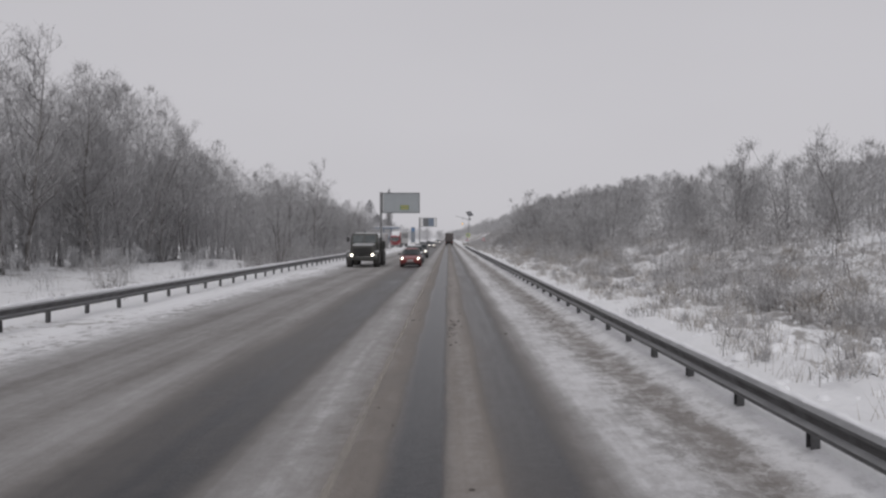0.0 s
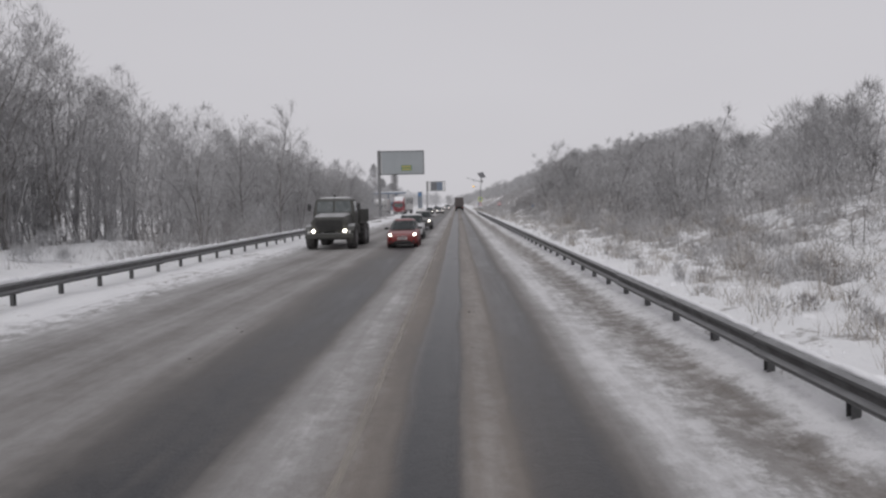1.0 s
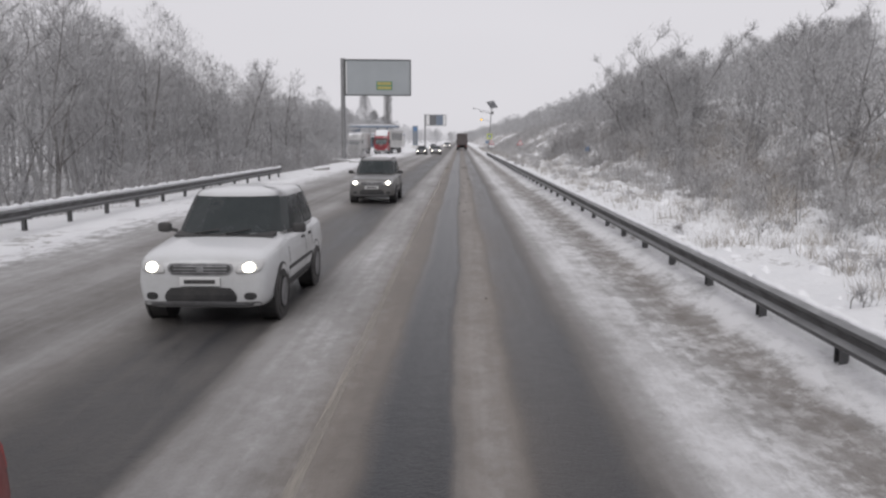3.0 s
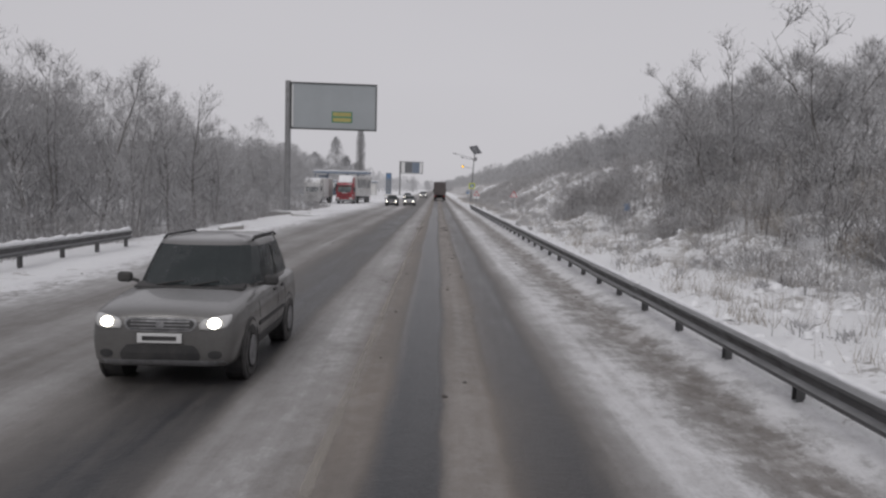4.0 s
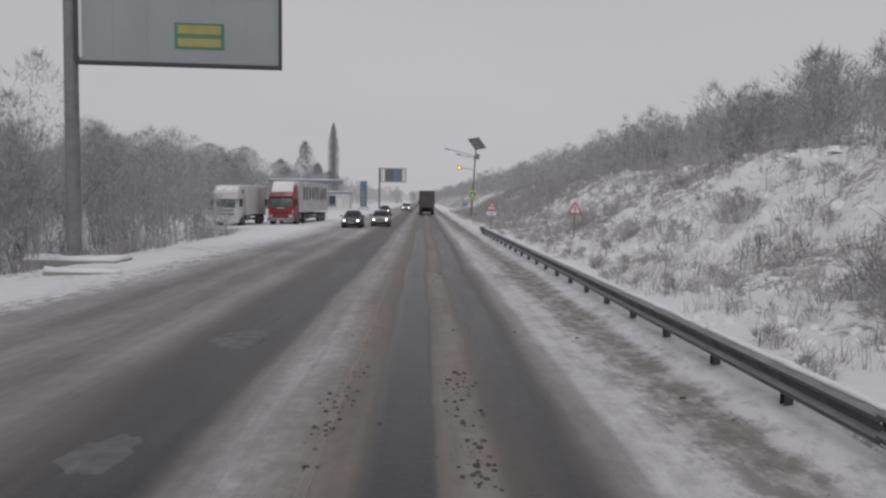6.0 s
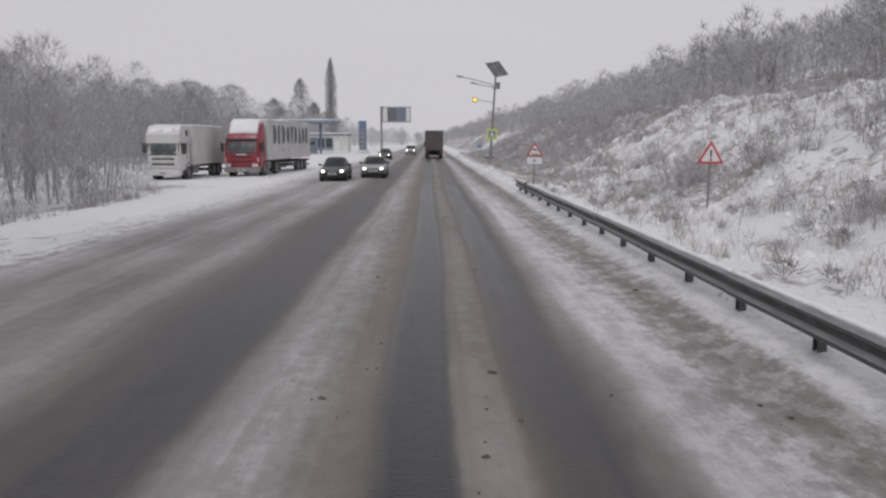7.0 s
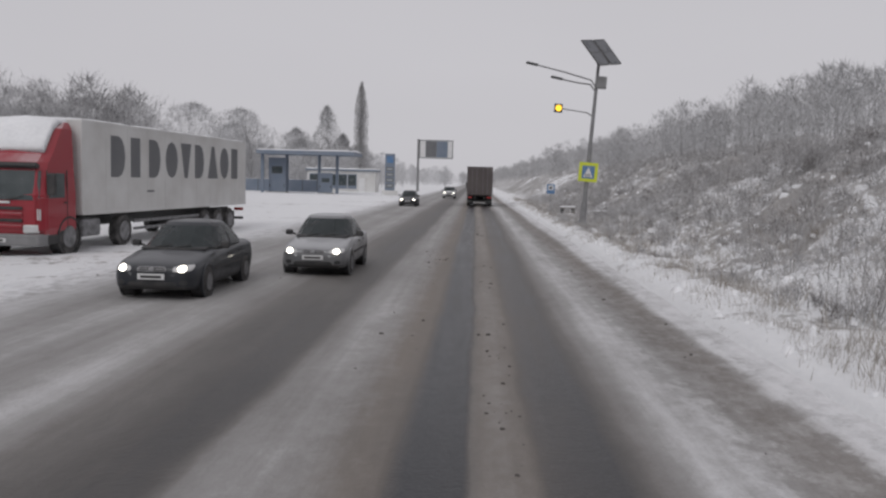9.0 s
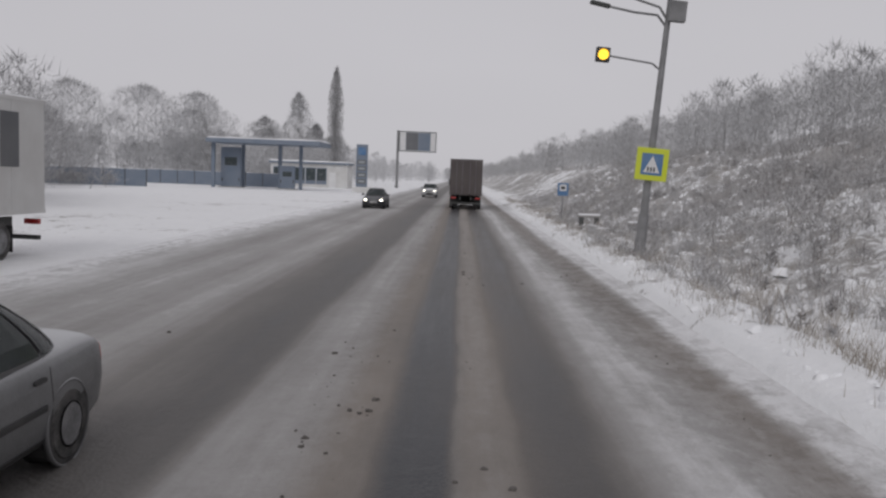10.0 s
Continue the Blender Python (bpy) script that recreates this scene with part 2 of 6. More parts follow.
    tone = ramp_node(nt, [(0.0, (0.018, 0.021, 0.026)), (0.16, (0.031, 0.034, 0.04)), (0.32, (0.098, 0.093, 0.09)), (0.5, (0.2, 0.191, 0.184)), (0.7, (0.35, 0.344, 0.342)), (0.88, (0.66, 0.66, 0.67)), (1.0, (0.8, 0.8, 0.815))])
    nt.links.new(total, tone.inputs["Fac"])
    # brown grit thrown up beside the wheel tracks and on the shoulder
    sand = ramp_node(nt, [((p + 10.0) / 14.3, (v, v, v)) for p, v in
                          ((-10, 0), (-7.6, 0.05), (-4.4, 0.12), (-2.3, 0.05), (-1.3, 0.2), (-0.9, 0.8), (-0.6, 0.6), (-0.45, 0.05), (0.05, 0.1), (0.2, 0.7), (0.6, 0.7), (0.9, 0.3), (1.5, 0.1), (2.6, 0.12), (3.0, 0.4), (3.35, 0.5), (3.65, 0.08))])
    nt.links.new(across.outputs[0], sand.inputs["Fac"])
    amount = maths(nt, "MULTIPLY", sand.outputs["Color"], maths(nt, "MULTIPLY_ADD", patches, 0.7, 0.14))
    nt.links.new(blend(nt, amount, tone.outputs["Color"], (0.25, 0.203, 0.162)), bsdf.inputs["Base Color"])
    wet = ramp_node(nt, [(0.1, (0.3, 0.3, 0.3)), (0.5, (0.7, 0.7, 0.7))])
    nt.links.new(total, wet.inputs["Fac"])
    nt.links.new(wet.outputs["Color"], bsdf.inputs["Roughness"])
    bsdf.inputs["Specular IOR Level"].default_value = 0.38
    relief = maths(nt, "MULTIPLY_ADD", clods, 1.2, maths(nt, "ADD", grit, ragged))
    relief = maths(nt, "MULTIPLY_ADD", maths(nt, "MULTIPLY", churn, maths(nt, "ADD", crust.outputs["Color"], maths(nt, "MULTIPLY", clods, 2.0))), 1.6, relief)
    bump(nt, bsdf, relief, 0.6, 0.03)
    return m


def wood_material(name, dark, light, frost, island):
    """Bark or twigs, with snow caught on what faces the sky."""
    m, nt, bsdf = blank(name)
    pos = nt.nodes.new("ShaderNodeTexCoord").outputs["Object"]
    geo = nt.nodes.new("ShaderNodeNewGeometry")
    vary = geo.outputs["Random Per Island"] if island else noise_node(nt, pos, 6.0, 4)
    own = nt.nodes.new("ShaderNodeObjectInfo").outputs["Random"]
    col = blend(nt, vary, dark, light)
    sep = nt.nodes.new("ShaderNodeSeparateXYZ")
    nt.links.new(geo.outputs["Normal"], sep.inputs[0])
    clump = noise_node(nt, pos, 1.3 if island else 5.0, 3)
    caught = maths(nt, "ADD", maths(nt, "MULTIPLY", maths(nt, "ABSOLUTE", sep.outputs["Z"]) if island else sep.outputs["Z"], 0.35), maths(nt, "MULTIPLY_ADD", vary, 0.25, clump))
    r = ramp_node(nt, [(0.55, (0, 0, 0)), (0.95, (1, 1, 1))])
    nt.links.new(maths(nt, "MULTIPLY_ADD", own, 0.12, caught), r.inputs["Fac"])
    nt.links.new(blend(nt, maths(nt, "MULTIPLY", r.outputs["Color"], frost), col, (0.78, 0.79, 0.81)), bsdf.inputs["Base Color"])
    bsdf.inputs["Roughness"].default_value = 0.85
    return m


def marking_material():
    """Worn road paint: it lets the road show where it has gone or lies under slush."""
    m, nt, bsdf = blank("worn_line_paint")
    pos = nt.nodes.new("ShaderNodeTexCoord").outputs["Object"]
    mp = nt.nodes.new("ShaderNodeMapping")
    mp.inputs["Scale"].default_value = (14.0, 0.5, 1)
    nt.links.new(pos, mp.inputs["Vector"])
    a = noise_node(nt, mp.outputs["Vector"], 1.0, 6, 0.7)
    nt.links.new(blend(nt, a, (0.5, 0.475, 0.43), (0.36, 0.32, 0.27)), bsdf.inputs["Base Color"])
    r = ramp_node(nt, [(0.36, (0.08, 0.08, 0.08)), (0.68, (0.7, 0.7, 0.7))])
    nt.links.new(a, r.inputs["Fac"])
    nt.links.new(r.outputs["Color"], bsdf.inputs["Alpha"])
    bsdf.inputs["Roughness"].default_value = 0.7
    return m


SNOW, GROUND, ROAD, LINE = snow_material(), ground_material(), road_material(), marking_material()
BARK = wood_material("frosted_bark", (0.11, 0.102, 0.098), (0.19, 0.178, 0.17), 0.3, False)
TWIG = wood_material("frosted_twigs", (0.19, 0.181, 0.178), (0.285, 0.274, 0.27), 0.5, True)
# Next three: frosted twigs, paled further to put distance haze into the colour.
MASS = wood_material("frosted_and_hazed_brushwood", (0.245, 0.238, 0.238), (0.32, 0.312, 0.312), 0.36, True)
RIME_HAZE = wood_material("rimed_and_hazed_brushwood", (0.33, 0.327, 0.33), (0.41, 0.407, 0.41), 0.45, True)
HAZE_WOOD = wood_material("hazed_grey_brushwood", (0.27, 0.265, 0.268), (0.33, 0.325, 0.328), 0.3, True)
# The poplar's twigs are lightened for distance haze too.
POPLAR = wood_material("hazed_poplar_twigs", (0.24, 0.235, 0.235), (0.34, 0.33, 0.33), 0.5, True)
GRASS = wood_material("dry_grass", (0.18, 0.15, 0.12), (0.36, 0.31, 0.25), 0.5, True)
STEM = wood_material("bramble_stems", (0.115, 0.101, 0.095), (0.235, 0.211, 0.197), 0.55, True)
ZINC = plain("dirty_galvanised_steel", (0.12, 0.121, 0.124), 0.5, 0.3, 0.6, (0.06, 0.056, 0.053), 2.0, snow=0.6)
CONCRETE = plain("wet_concrete", (0.34, 0.33, 0.32), 0.75, 0, 0.5, (0.2, 0.19, 0.18), 0.8, snow=0.9)
POLE = plain("grey_pole_paint", (0.26, 0.26, 0.265), 0.6, 0.1, 0.4, (0.14, 0.14, 0.14), 3.0)
# The far board's sheet is lightened to stand in for haze before it.
HAZED_BOARD = plain("hazed_pale_board_sheet", (0.52, 0.53, 0.545), 0.6, 0, 0.3, (0.44, 0.45, 0.46), 0.5)
BOARD = plain("weathered_board_sheet", (0.36, 0.385, 0.4), 0.6, 0, 0.35, (0.3, 0.32, 0.33), 0.5)
DARK_STEEL = plain("dark_painted_steel", (0.07, 0.075, 0.075), 0.55, 0.2, 0.4, (0.14, 0.13, 0.12))
TYRE = plain("snowy_tyre_rubber", (0.03, 0.03, 0.03), 0.85, 0, 0.6, (0.2, 0.19, 0.185), 5.0)
RIM = plain("dull_wheel_metal", (0.3, 0.3, 0.31), 0.45, 0.6, 0.6, (0.1, 0.1, 0.1), 5.0)
BLACK = plain("black_plastic", (0.03, 0.03, 0.032), 0.6, 0, 0.5, (0.12, 0.115, 0.11), 4.0)
GLASS = plain("dark_vehicle_glass", (0.055, 0.069, 0.072), 0.06, 0, 0.3, (0.14, 0.15, 0.155), 2.0, coat=0.3)
HEADLAMP = glowing("lit_headlamp", (1.0, 0.93, 0.8), 7.0)
DIMLAMP = plain("unlit_lamp_glass", (0.6, 0.6, 0.6), 0.12, 0, 0.3)
AMBER = glowing("amber_signal", (1.0, 0.55, 0.04), 1.6)
RED_LENS = plain("red_lens", (0.4, 0.03, 0.03), 0.2)
WHITE = plain("white_sheet", (0.66, 0.66, 0.65), 0.5, 0, 0.45, (0.42, 0.4, 0.38), 0.7, snow=0.9)
WHITE_SIGN = plain("white_sign_sheet", (0.72, 0.72, 0.72), 0.5, 0, 0.25, (0.5, 0.5, 0.5))
RED_SIGN = plain("red_sign_sheet", (0.55, 0.03, 0.04), 0.5, 0, 0.2, (0.6, 0.4, 0.4))
YELLOW_SIGN = plain("yellow_green_sign_sheet", (0.62, 0.68, 0.03), 0.5, 0, 0.15, (0.6, 0.6, 0.4))
YELLOW = plain("yellow_print", (0.44, 0.38, 0.13), 0.5, 0, 0.2)
GREEN = plain("green_print", (0.08, 0.25, 0.15), 0.5, 0, 0.2)
BLUE_SIGN = plain("blue_sign_sheet", (0.06, 0.17, 0.36), 0.5, 0, 0.4, (0.3, 0.35, 0.4))
BLUE_WALL = plain("dull_blue_steel_sheet", (0.16, 0.2, 0.26), 0.5, 0, 0.5, (0.27, 0.29, 0.33), 0.6, snow=0.7)
RED_PAINT = plain("red_lorry_paint", (0.31, 0.016, 0.03), 0.35, 0, 0.3, (0.3, 0.1, 0.1), 0.9, 0.4, snow=0.95)
RED_CAR = plain("red_car_paint", (0.21, 0.014, 0.013), 0.35, 0.1, 0.5, (0.13, 0.05, 0.046), 1.5, 0.4, snow=0.22)
SILVER = plain("silver_car_paint", (0.2, 0.203, 0.21), 0.3, 0.4, 0.5, (0.12, 0.12, 0.12), 1.5, 0.4, snow=0.5)
GREYBEIGE = plain("grey_beige_car_paint", (0.17, 0.167, 0.163), 0.35, 0.4, 0.6, (0.075, 0.07, 0.068), 1.5, 0.4, snow=0.25)
WHITE_CAR = plain("white_car_paint", (0.6, 0.61, 0.62), 0.35, 0, 0.5, (0.35, 0.34, 0.33), 1.5, 0.4, snow=0.5)
DARK_CAR = plain("dark_blue_car_paint", (0.016, 0.019, 0.026), 0.42, 0.1, 0.5, (0.035, 0.035, 0.036), 1.5, 0.3, snow=0.12)
ARMY = plain("olive_drab_paint", (0.052, 0.053, 0.048), 0.6, 0, 0.6, (0.11, 0.107, 0.102), 1.2, snow=0.55)
TARP = plain("dirty_dark_box_sheet", (0.085, 0.07, 0.07), 0.6, 0, 0.6, (0.15, 0.135, 0.13), 0.8, snow=0.8)
LETTER = plain("dark_grey_print", (0.13, 0.135, 0.145), 0.55, 0, 0.3, (0.3, 0.3, 0.3), 1.0)
PANEL = plain("solar_panel_glass", (0.09, 0.095, 0.105), 0.25, 0.1, 0.3, (0.4, 0.4, 0.42), 2.0)

# ---- mesh helpers ----


def part(name, bm, material, parent=None, label="", smooth=False):
    me = bpy.data.meshes.new(name)
    bm.normal_update()
    bm.to_mesh(me)
    bm.free()
    me.materials.append(material)
    if smooth:
        me.polygons.foreach_set("use_smooth", [True] * len(me.polygons))
    ob = new(name, me)
    if parent is not None:
        ob.parent = parent
    if label:
        tagged(ob, label)
    return ob


def raw_mesh(name, verts, faces, material, smooth=False):
    me = bpy.data.meshes.new(name)
    me.from_pydata(verts, [], faces)
    me.materials.append(material)
    if smooth:
        me.polygons.foreach_set("use_smooth", [True] * len(me.polygons))
    return me


def piece(name, me, parent, m):
    ob = new(name, me)
    ob.parent = parent
    ob.matrix_basis = m
    return ob


def thing(name, m, label, category, group="", kind=""):
    ob = new(name)
    ob.empty_display_size = 0.2
    ob.matrix_basis = m
    return tagged(ob, label, category, group, kind)


def box(x0, x1, y0, y1, z0, z1, b=0.0, seg=2):
    bm = bmesh.new()
    bmesh.ops.create_cube(bm, size=1.0)
    bmesh.ops.transform(bm, matrix=pose((x0 + x1) / 2, (y0 + y1) / 2, (z0 + z1) / 2) @ Matrix.Diagonal((x1 - x0, y1 - y0, z1 - z0, 1)), verts=bm.verts)
    if b:
        bmesh.ops.bevel(bm, geom=bm.edges[:], offset=b, segments=seg, affect="EDGES", profile=0.5)
    return bm


def rod(p0, p1, r0, r1=None, n=10):
    bm = bmesh.new()
    p0, p1 = Vector(p0), Vector(p1)
    d = p1 - p0
    bmesh.ops.create_cone(bm, cap_ends=True, segments=n, radius1=r0, radius2=r0 if r1 is None else r1, depth=d.length)
    bmesh.ops.transform(bm, matrix=Matrix.Translation((p0 + p1) / 2) @ d.to_track_quat("Z", "Y").to_matrix().to_4x4(), verts=bm.verts)
    return bm


def join(*bms):
    out = bms[0]
    for b in bms[1:]:
        me = bpy.data.meshes.new("joining")
        b.to_mesh(me)
        b.free()
        out.from_mesh(me)
        bpy.data.meshes.remove(me)
    return out


def moved(bm, m):
    bmesh.ops.transform(bm, matrix=m, verts=bm.verts)
    return bm


def loft(rings):
    """A closed skin through rings of equally many points."""
    bm = bmesh.new()
    rows = [[bm.verts.new(p) for p in r] for r in rings]
    n = len(rows[0])
    for a, b in zip(rows, rows[1:]):
        for i in range(n):
            bm.faces.new((a[i], a[(i + 1) % n], b[(i + 1) % n], b[i]))
    bm.faces.new(rows[0][::-1])
    bm.faces.new(rows[-1])
    bmesh.ops.recalc_face_normals(bm, faces=bm.faces)
    return bm


def pane(corners, depth=0.012):
    """A thin sheet through four corners."""
    bm = bmesh.new()
    vs = [bm.verts.new(c) for c in corners]
    f = bm.faces.new(vs)
    f.normal_update()
    back = [bm.verts.new(Vector(c) - f.normal * depth) for c in corners]
    bm.faces.new(back[::-1])
    for i in range(4):
        bm.faces.new((vs[i], back[i], back[(i + 1) % 4], vs[(i + 1) % 4]))
    bmesh.ops.recalc_face_normals(bm, faces=bm.faces)
    return bm


def lathe(profile, centre, n=20):
    """A body turned round an axle along x; profile: (offset along the axle, radius)."""
    bm = bmesh.new()
    cx, cy, cz = centre
    rows = [[bm.verts.new((cx + a, cy + r * math.cos(2 * math.pi * k / n), cz + r * math.sin(2 * math.pi * k / n))) for k in range(n)] for a, r in profile]
    for a, b in zip(rows, rows[1:]):
        for k in range(n):
            bm.faces.new((a[k], a[(k + 1) % n], b[(k + 1) % n], b[k]))
    bm.faces.new(rows[0])
    bm.faces.new(rows[-1])
    bmesh.ops.recalc_face_normals(bm, faces=bm.faces)
    return bm


def wheel(parent, x, y, r, width, side):
    """A tyre with its rim; side is +1 or -1, the way its outer face looks."""
    w = width / 2
    tyre = part("wheel", lathe([(-w, r * 0.6), (-w, r * 0.92), (-w * 0.75, r), (w * 0.75, r), (w, r * 0.92), (w, r * 0.6)], (x, y, r)), TYRE, parent, smooth=False)
    part("rim", lathe([(side * w * 0.2, r * 0.2), (side * w * 0.95, r * 0.22), (side * w * 0.6, r * 0.3), (side * w * 0.55, r * 0.5), (side * (w + 0.012), r * 0.58), (side * (w + 0.012), r * 0.63)], (x, y, r), 16), RIM, tyre)
    return tyre


# ---- lie of the land ----


def step(a, b, v):
    t = np.clip((v - a) / (b - a), 0.0, 1.0)
    return t * t * (3 - 2 * t)


TABLE = np.random.default_rng(7).uniform(-1, 1, (256, 256))


def lattice(x, y):
    """Smooth noise from -1 to 1 with features about a metre wide."""
    x, y = np.broadcast_arrays(np.asarray(x, float), np.asarray(y, float))
    i, j = np.floor(x).astype(int), np.floor(y).astype(int)
    u, v = x - i, y - j
    u, v = u * u * (3 - 2 * u), v * v * (3 - 2 * v)
    a, b, c, d = TABLE[i % 256, j % 256], TABLE[(i + 1) % 256, j % 256], TABLE[i % 256, (j + 1) % 256], TABLE[(i + 1) % 256, (j + 1) % 256]
    return (a * (1 - u) + b * u) * (1 - v) + (c * (1 - u) + d * u) * v


def fine(x, y):
    """Hummocks of a decimetre to a metre."""
    c, s = 0.8, 0.6
    return lattice(x * 0.9, y * 0.9) + 0.6 * lattice((c * x - s * y) * 2.1 + 31, (s * x + c * y) * 2.1 + 7) + 0.35 * lattice(x * 4.3 + 11, y * 4.3 + 53)


def swells(x, y):
    return lattice(x * 0.11 + 3, y * 0.11 + 17) + 0.6 * lattice(x * 0.27 + 40, y * 0.27 + 5)


def land(x, y):
    """Height of the ground beside the road: a bank to the right, wooded low ground and a level yard to the left."""
    x, y = np.asarray(x, float), np.asarray(y, float)
    late = step(95, 140, y)
    toe = 8.5 - 2.3 * late + 1.6 * step(200, 240, y)
    bank = step(0, 11, x - toe) * (2.0 + 2.3 * late) + step(9, 38, x - toe) * (2.4 + 2.4 * late)
    right = 0.12 + 0.14 * step(3.5, 4.3, x) * (1 - 0.5 * step(186, 196, y)) + bank + 0.2 * step(184, 198, y) * np.exp(-((x - 4.85) / 0.55) ** 2) * (1 + 0.45 * fine(x * 1.3, y * 1.3))
    yard = step(170, 195, y)
    wooded = step(70, 88, y)
    left = 0.08 - (1 - yard) * 0.7 * wooded * step(11.8, 17.0, -x) + 0.6 * (1 - wooded) * step(12.5, 21.0, -x) + 0.9 * step(60, 200, -x)
    rough = 0.15 * fine(x, y) * step(4.3, 5.4, x) * (1 + 0.6 * step(7, 10, x)) + 0.045 * fine(x, y) * step(9.5, 14, -x)
    swell = 0.45 * swells(x, y) * step(6.5, 12, x) + 0.2 * swells(x, y) * step(13, 20, -x) * (1 - yard)
    edge = 0.035 * fine(x * 0.6, y)
    base = np.where(x > 0, right, left) + rough + swell + edge * (np.abs(x + 2.9) > 6)
    return np.where((x > -9.25) & (x < 3.85), -0.25, base)


def cover_at(x):
    return np.interp(x, [p for p, _ in COVER], [v for _, v in COVER])


def road_height(x, y):
    """Packed snow and slush stand a few centimetres over the wheel tracks."""
    c = cover_at(x + 0.1 * np.sin(y * 0.21) + 0.05 * np.sin(y * 0.63 + 1.3))
    lumps = (0.006 + 0.014 * step(2.4, 2.9, x) + 0.008 * step(8.3, 9.0, -x)) * fine(x * 1.6, y * 0.9) * c
    return 0.055 * (c - 0.1) + lumps + 0.16 * step(3.2, 4.2, x) * (1 - 0.6 * step(186, 196, y))


def sheet(name, xs, ys, height, material):
    gx, gy = np.meshgrid(xs, ys)
    gz = height(gx, gy)
    co = np.stack([gx, gy, gz], -1).reshape(-1, 3)
    nx, ny = len(xs), len(ys)
    i = np.arange((nx - 1) * (ny - 1))
    a = (i // (nx - 1)) * nx + i % (nx - 1)
    quads = np.stack([a, a + 1, a + nx + 1, a + nx], -1)
    me = bpy.data.meshes.new(name)
    me.vertices.add(len(co))
    me.vertices.foreach_set("co", co.ravel())
    me.loops.add(quads.size)
    me.loops.foreach_set("vertex_index", quads.ravel())
    me.polygons.add(len(quads))
    me.polygons.foreach_set("loop_start", np.arange(len(quads)) * 4)
    me.polygons.foreach_set("use_smooth", np.ones(len(quads), bool))
    me.update(calc_edges=True)
    me.materials.append(material)
    return new(name, me)


xs = np.concatenate([-np.geomspace(1500, 45, 22), np.arange(-43, -13, 1.5), np.arange(-13, -8.6, 0.35), [-6, -2, 2], np.arange(3.2, 14, 0.3), np.arange(14, 30, 0.6), np.arange(30, 60, 3), np.geomspace(62, 1500, 20)])
ys = np.concatenate([[-900, -400, -200, -100, -60], np.arange(-40, 270, 0.64), np.arange(270, 420, 3), np.geomspace(425, 2500, 24)])
tagged(sheet("ground", xs, ys, land, GROUND), "snow-covered verge and grassy bank with dead grass showing through", "ground", kind="structure")
xs = np.arange(-10.2, 4.35, 0.11)
ys = np.concatenate([[-900, -300, -100, -60], np.arange(-40, 262, 0.8), np.arange(262, 420, 4), np.geomspace(425, 2500, 20)])
tagged(sheet("road", xs, ys, road_height, ROAD), "asphalt road covered in brown slush and packed snow with bare wet wheel tracks", "road", kind="structure")
ys = np.arange(-40, 152, 1.5)
tagged(sheet("lane_marking", np.array([-1.09, -1.04, -0.99]), ys, lambda x, y: road_height(x, y) + 0.006, LINE), "worn yellowish centre line half hidden by slush", "road marking", kind="structure")

# ---- guard rails ----
BEAM = [(0.0, 0.155), (-0.03, 0.15), (-0.082, 0.11), (-0.085, 0.075), (-0.03, 0.03), (-0.028, -0.03), (-0.085, -0.075), (-0.082, -0.11), (-0.03, -0.15), (0.0, -0.155)]


def beam_mesh(length, face):
    """A W-shaped beam along y whose ridges look towards face (-1 or +1 along x)."""
    pts = [(-face * x, z) for x, z in BEAM] + [(-face * (x + 0.006), z * 0.97) for x, z in BEAM[::-1]]
    bm = loft([[(x, y, z) for x, z in pts] for y in (0.0, length * 0.5, length)])
    me = bpy.data.meshes.new("rail_beam")
    bm.to_mesh(me)
    bm.free()
    me.materials.append(ZINC)
    return me


def snow_strip_mesh(length, seed, deep=1.0):
    rng = random.Random(seed)
    rings = []
    n = int(length / 0.25)
    for k in range(n + 1):
        h, w = deep * (0.03 + 0.035 * rng.random()), deep ** 0.5 * (0.04 + 0.025 * rng.random())
        y = length * k / n
        rings.append([(-w, y, 0.0), (-w * 0.8, y, h * 0.6), (-w * 0.2, y, h), (w * 0.5, y, h * 0.8), (w, y, 0.0)])
    bm = loft(rings)
    me = bpy.data.meshes.new("snow_cap")
    bm.to_mesh(me)
    bm.free()
    me.materials.append(SNOW)
    me.polygons.foreach_set("use_smooth", [True] * len(me.polygons))
    return me


def bm_mesh(name, bm, material):
    me = bpy.data.meshes.new(name)
    bm.to_mesh(me)
    bm.free()
    me.materials.append(material)
    return me


def guard_rail(x, z, y0, y1, spacing, section, face, label, deep=1.0):
    """A crash barrier of beam sections on posts, with snow along its top."""
    rail = thing("guard_rail", pose(x, y0, 0), label, "guard rail")
    beam = beam_mesh(section + 0.06, face)
    post = bm_mesh("rail_post", join(box(-0.05, 0.05, -0.06, -0.052, -0.5, z + 0.1), box(-0.004, 0.004, -0.06, 0.06, -0.5, z + 0.1), box(-0.05, 0.05, 0.052, 0.06, -0.5, z + 0.1)), ZINC)
    spacer = bm_mesh("rail_bracket", box(-0.05, 0.05, -0.05, 0.05, -0.1, 0.1, 0.01, 1), ZINC)
    caps = [snow_strip_mesh(section, s, deep) for s in range(4)]
    rng = random.Random(3)
    k = 0
    while k * section < y1 - y0 - 0.1:
        piece("rail_beam", beam, rail, pose(face * 0.1, k * section, z + rng.uniform(-0.012, 0.012), rng.uniform(-0.12, 0.12)))
        piece("snow_cap", caps[k % 4], rail, pose(face * 0.075, k * section, z + 0.15))
        k += 1
    k = 0
    while k * spacing < y1 - y0 + 0.1:
        p = piece("rail_post", post, rail, pose(-face * 0.05, k * spacing + 0.03, rng.uniform(-0.02, 0.01), 0, rng.uniform(-1.5, 1.5)))
        piece("rail_bracket", spacer, p, pose(face * 0.09, 0, z))
        k += 1
    return rail


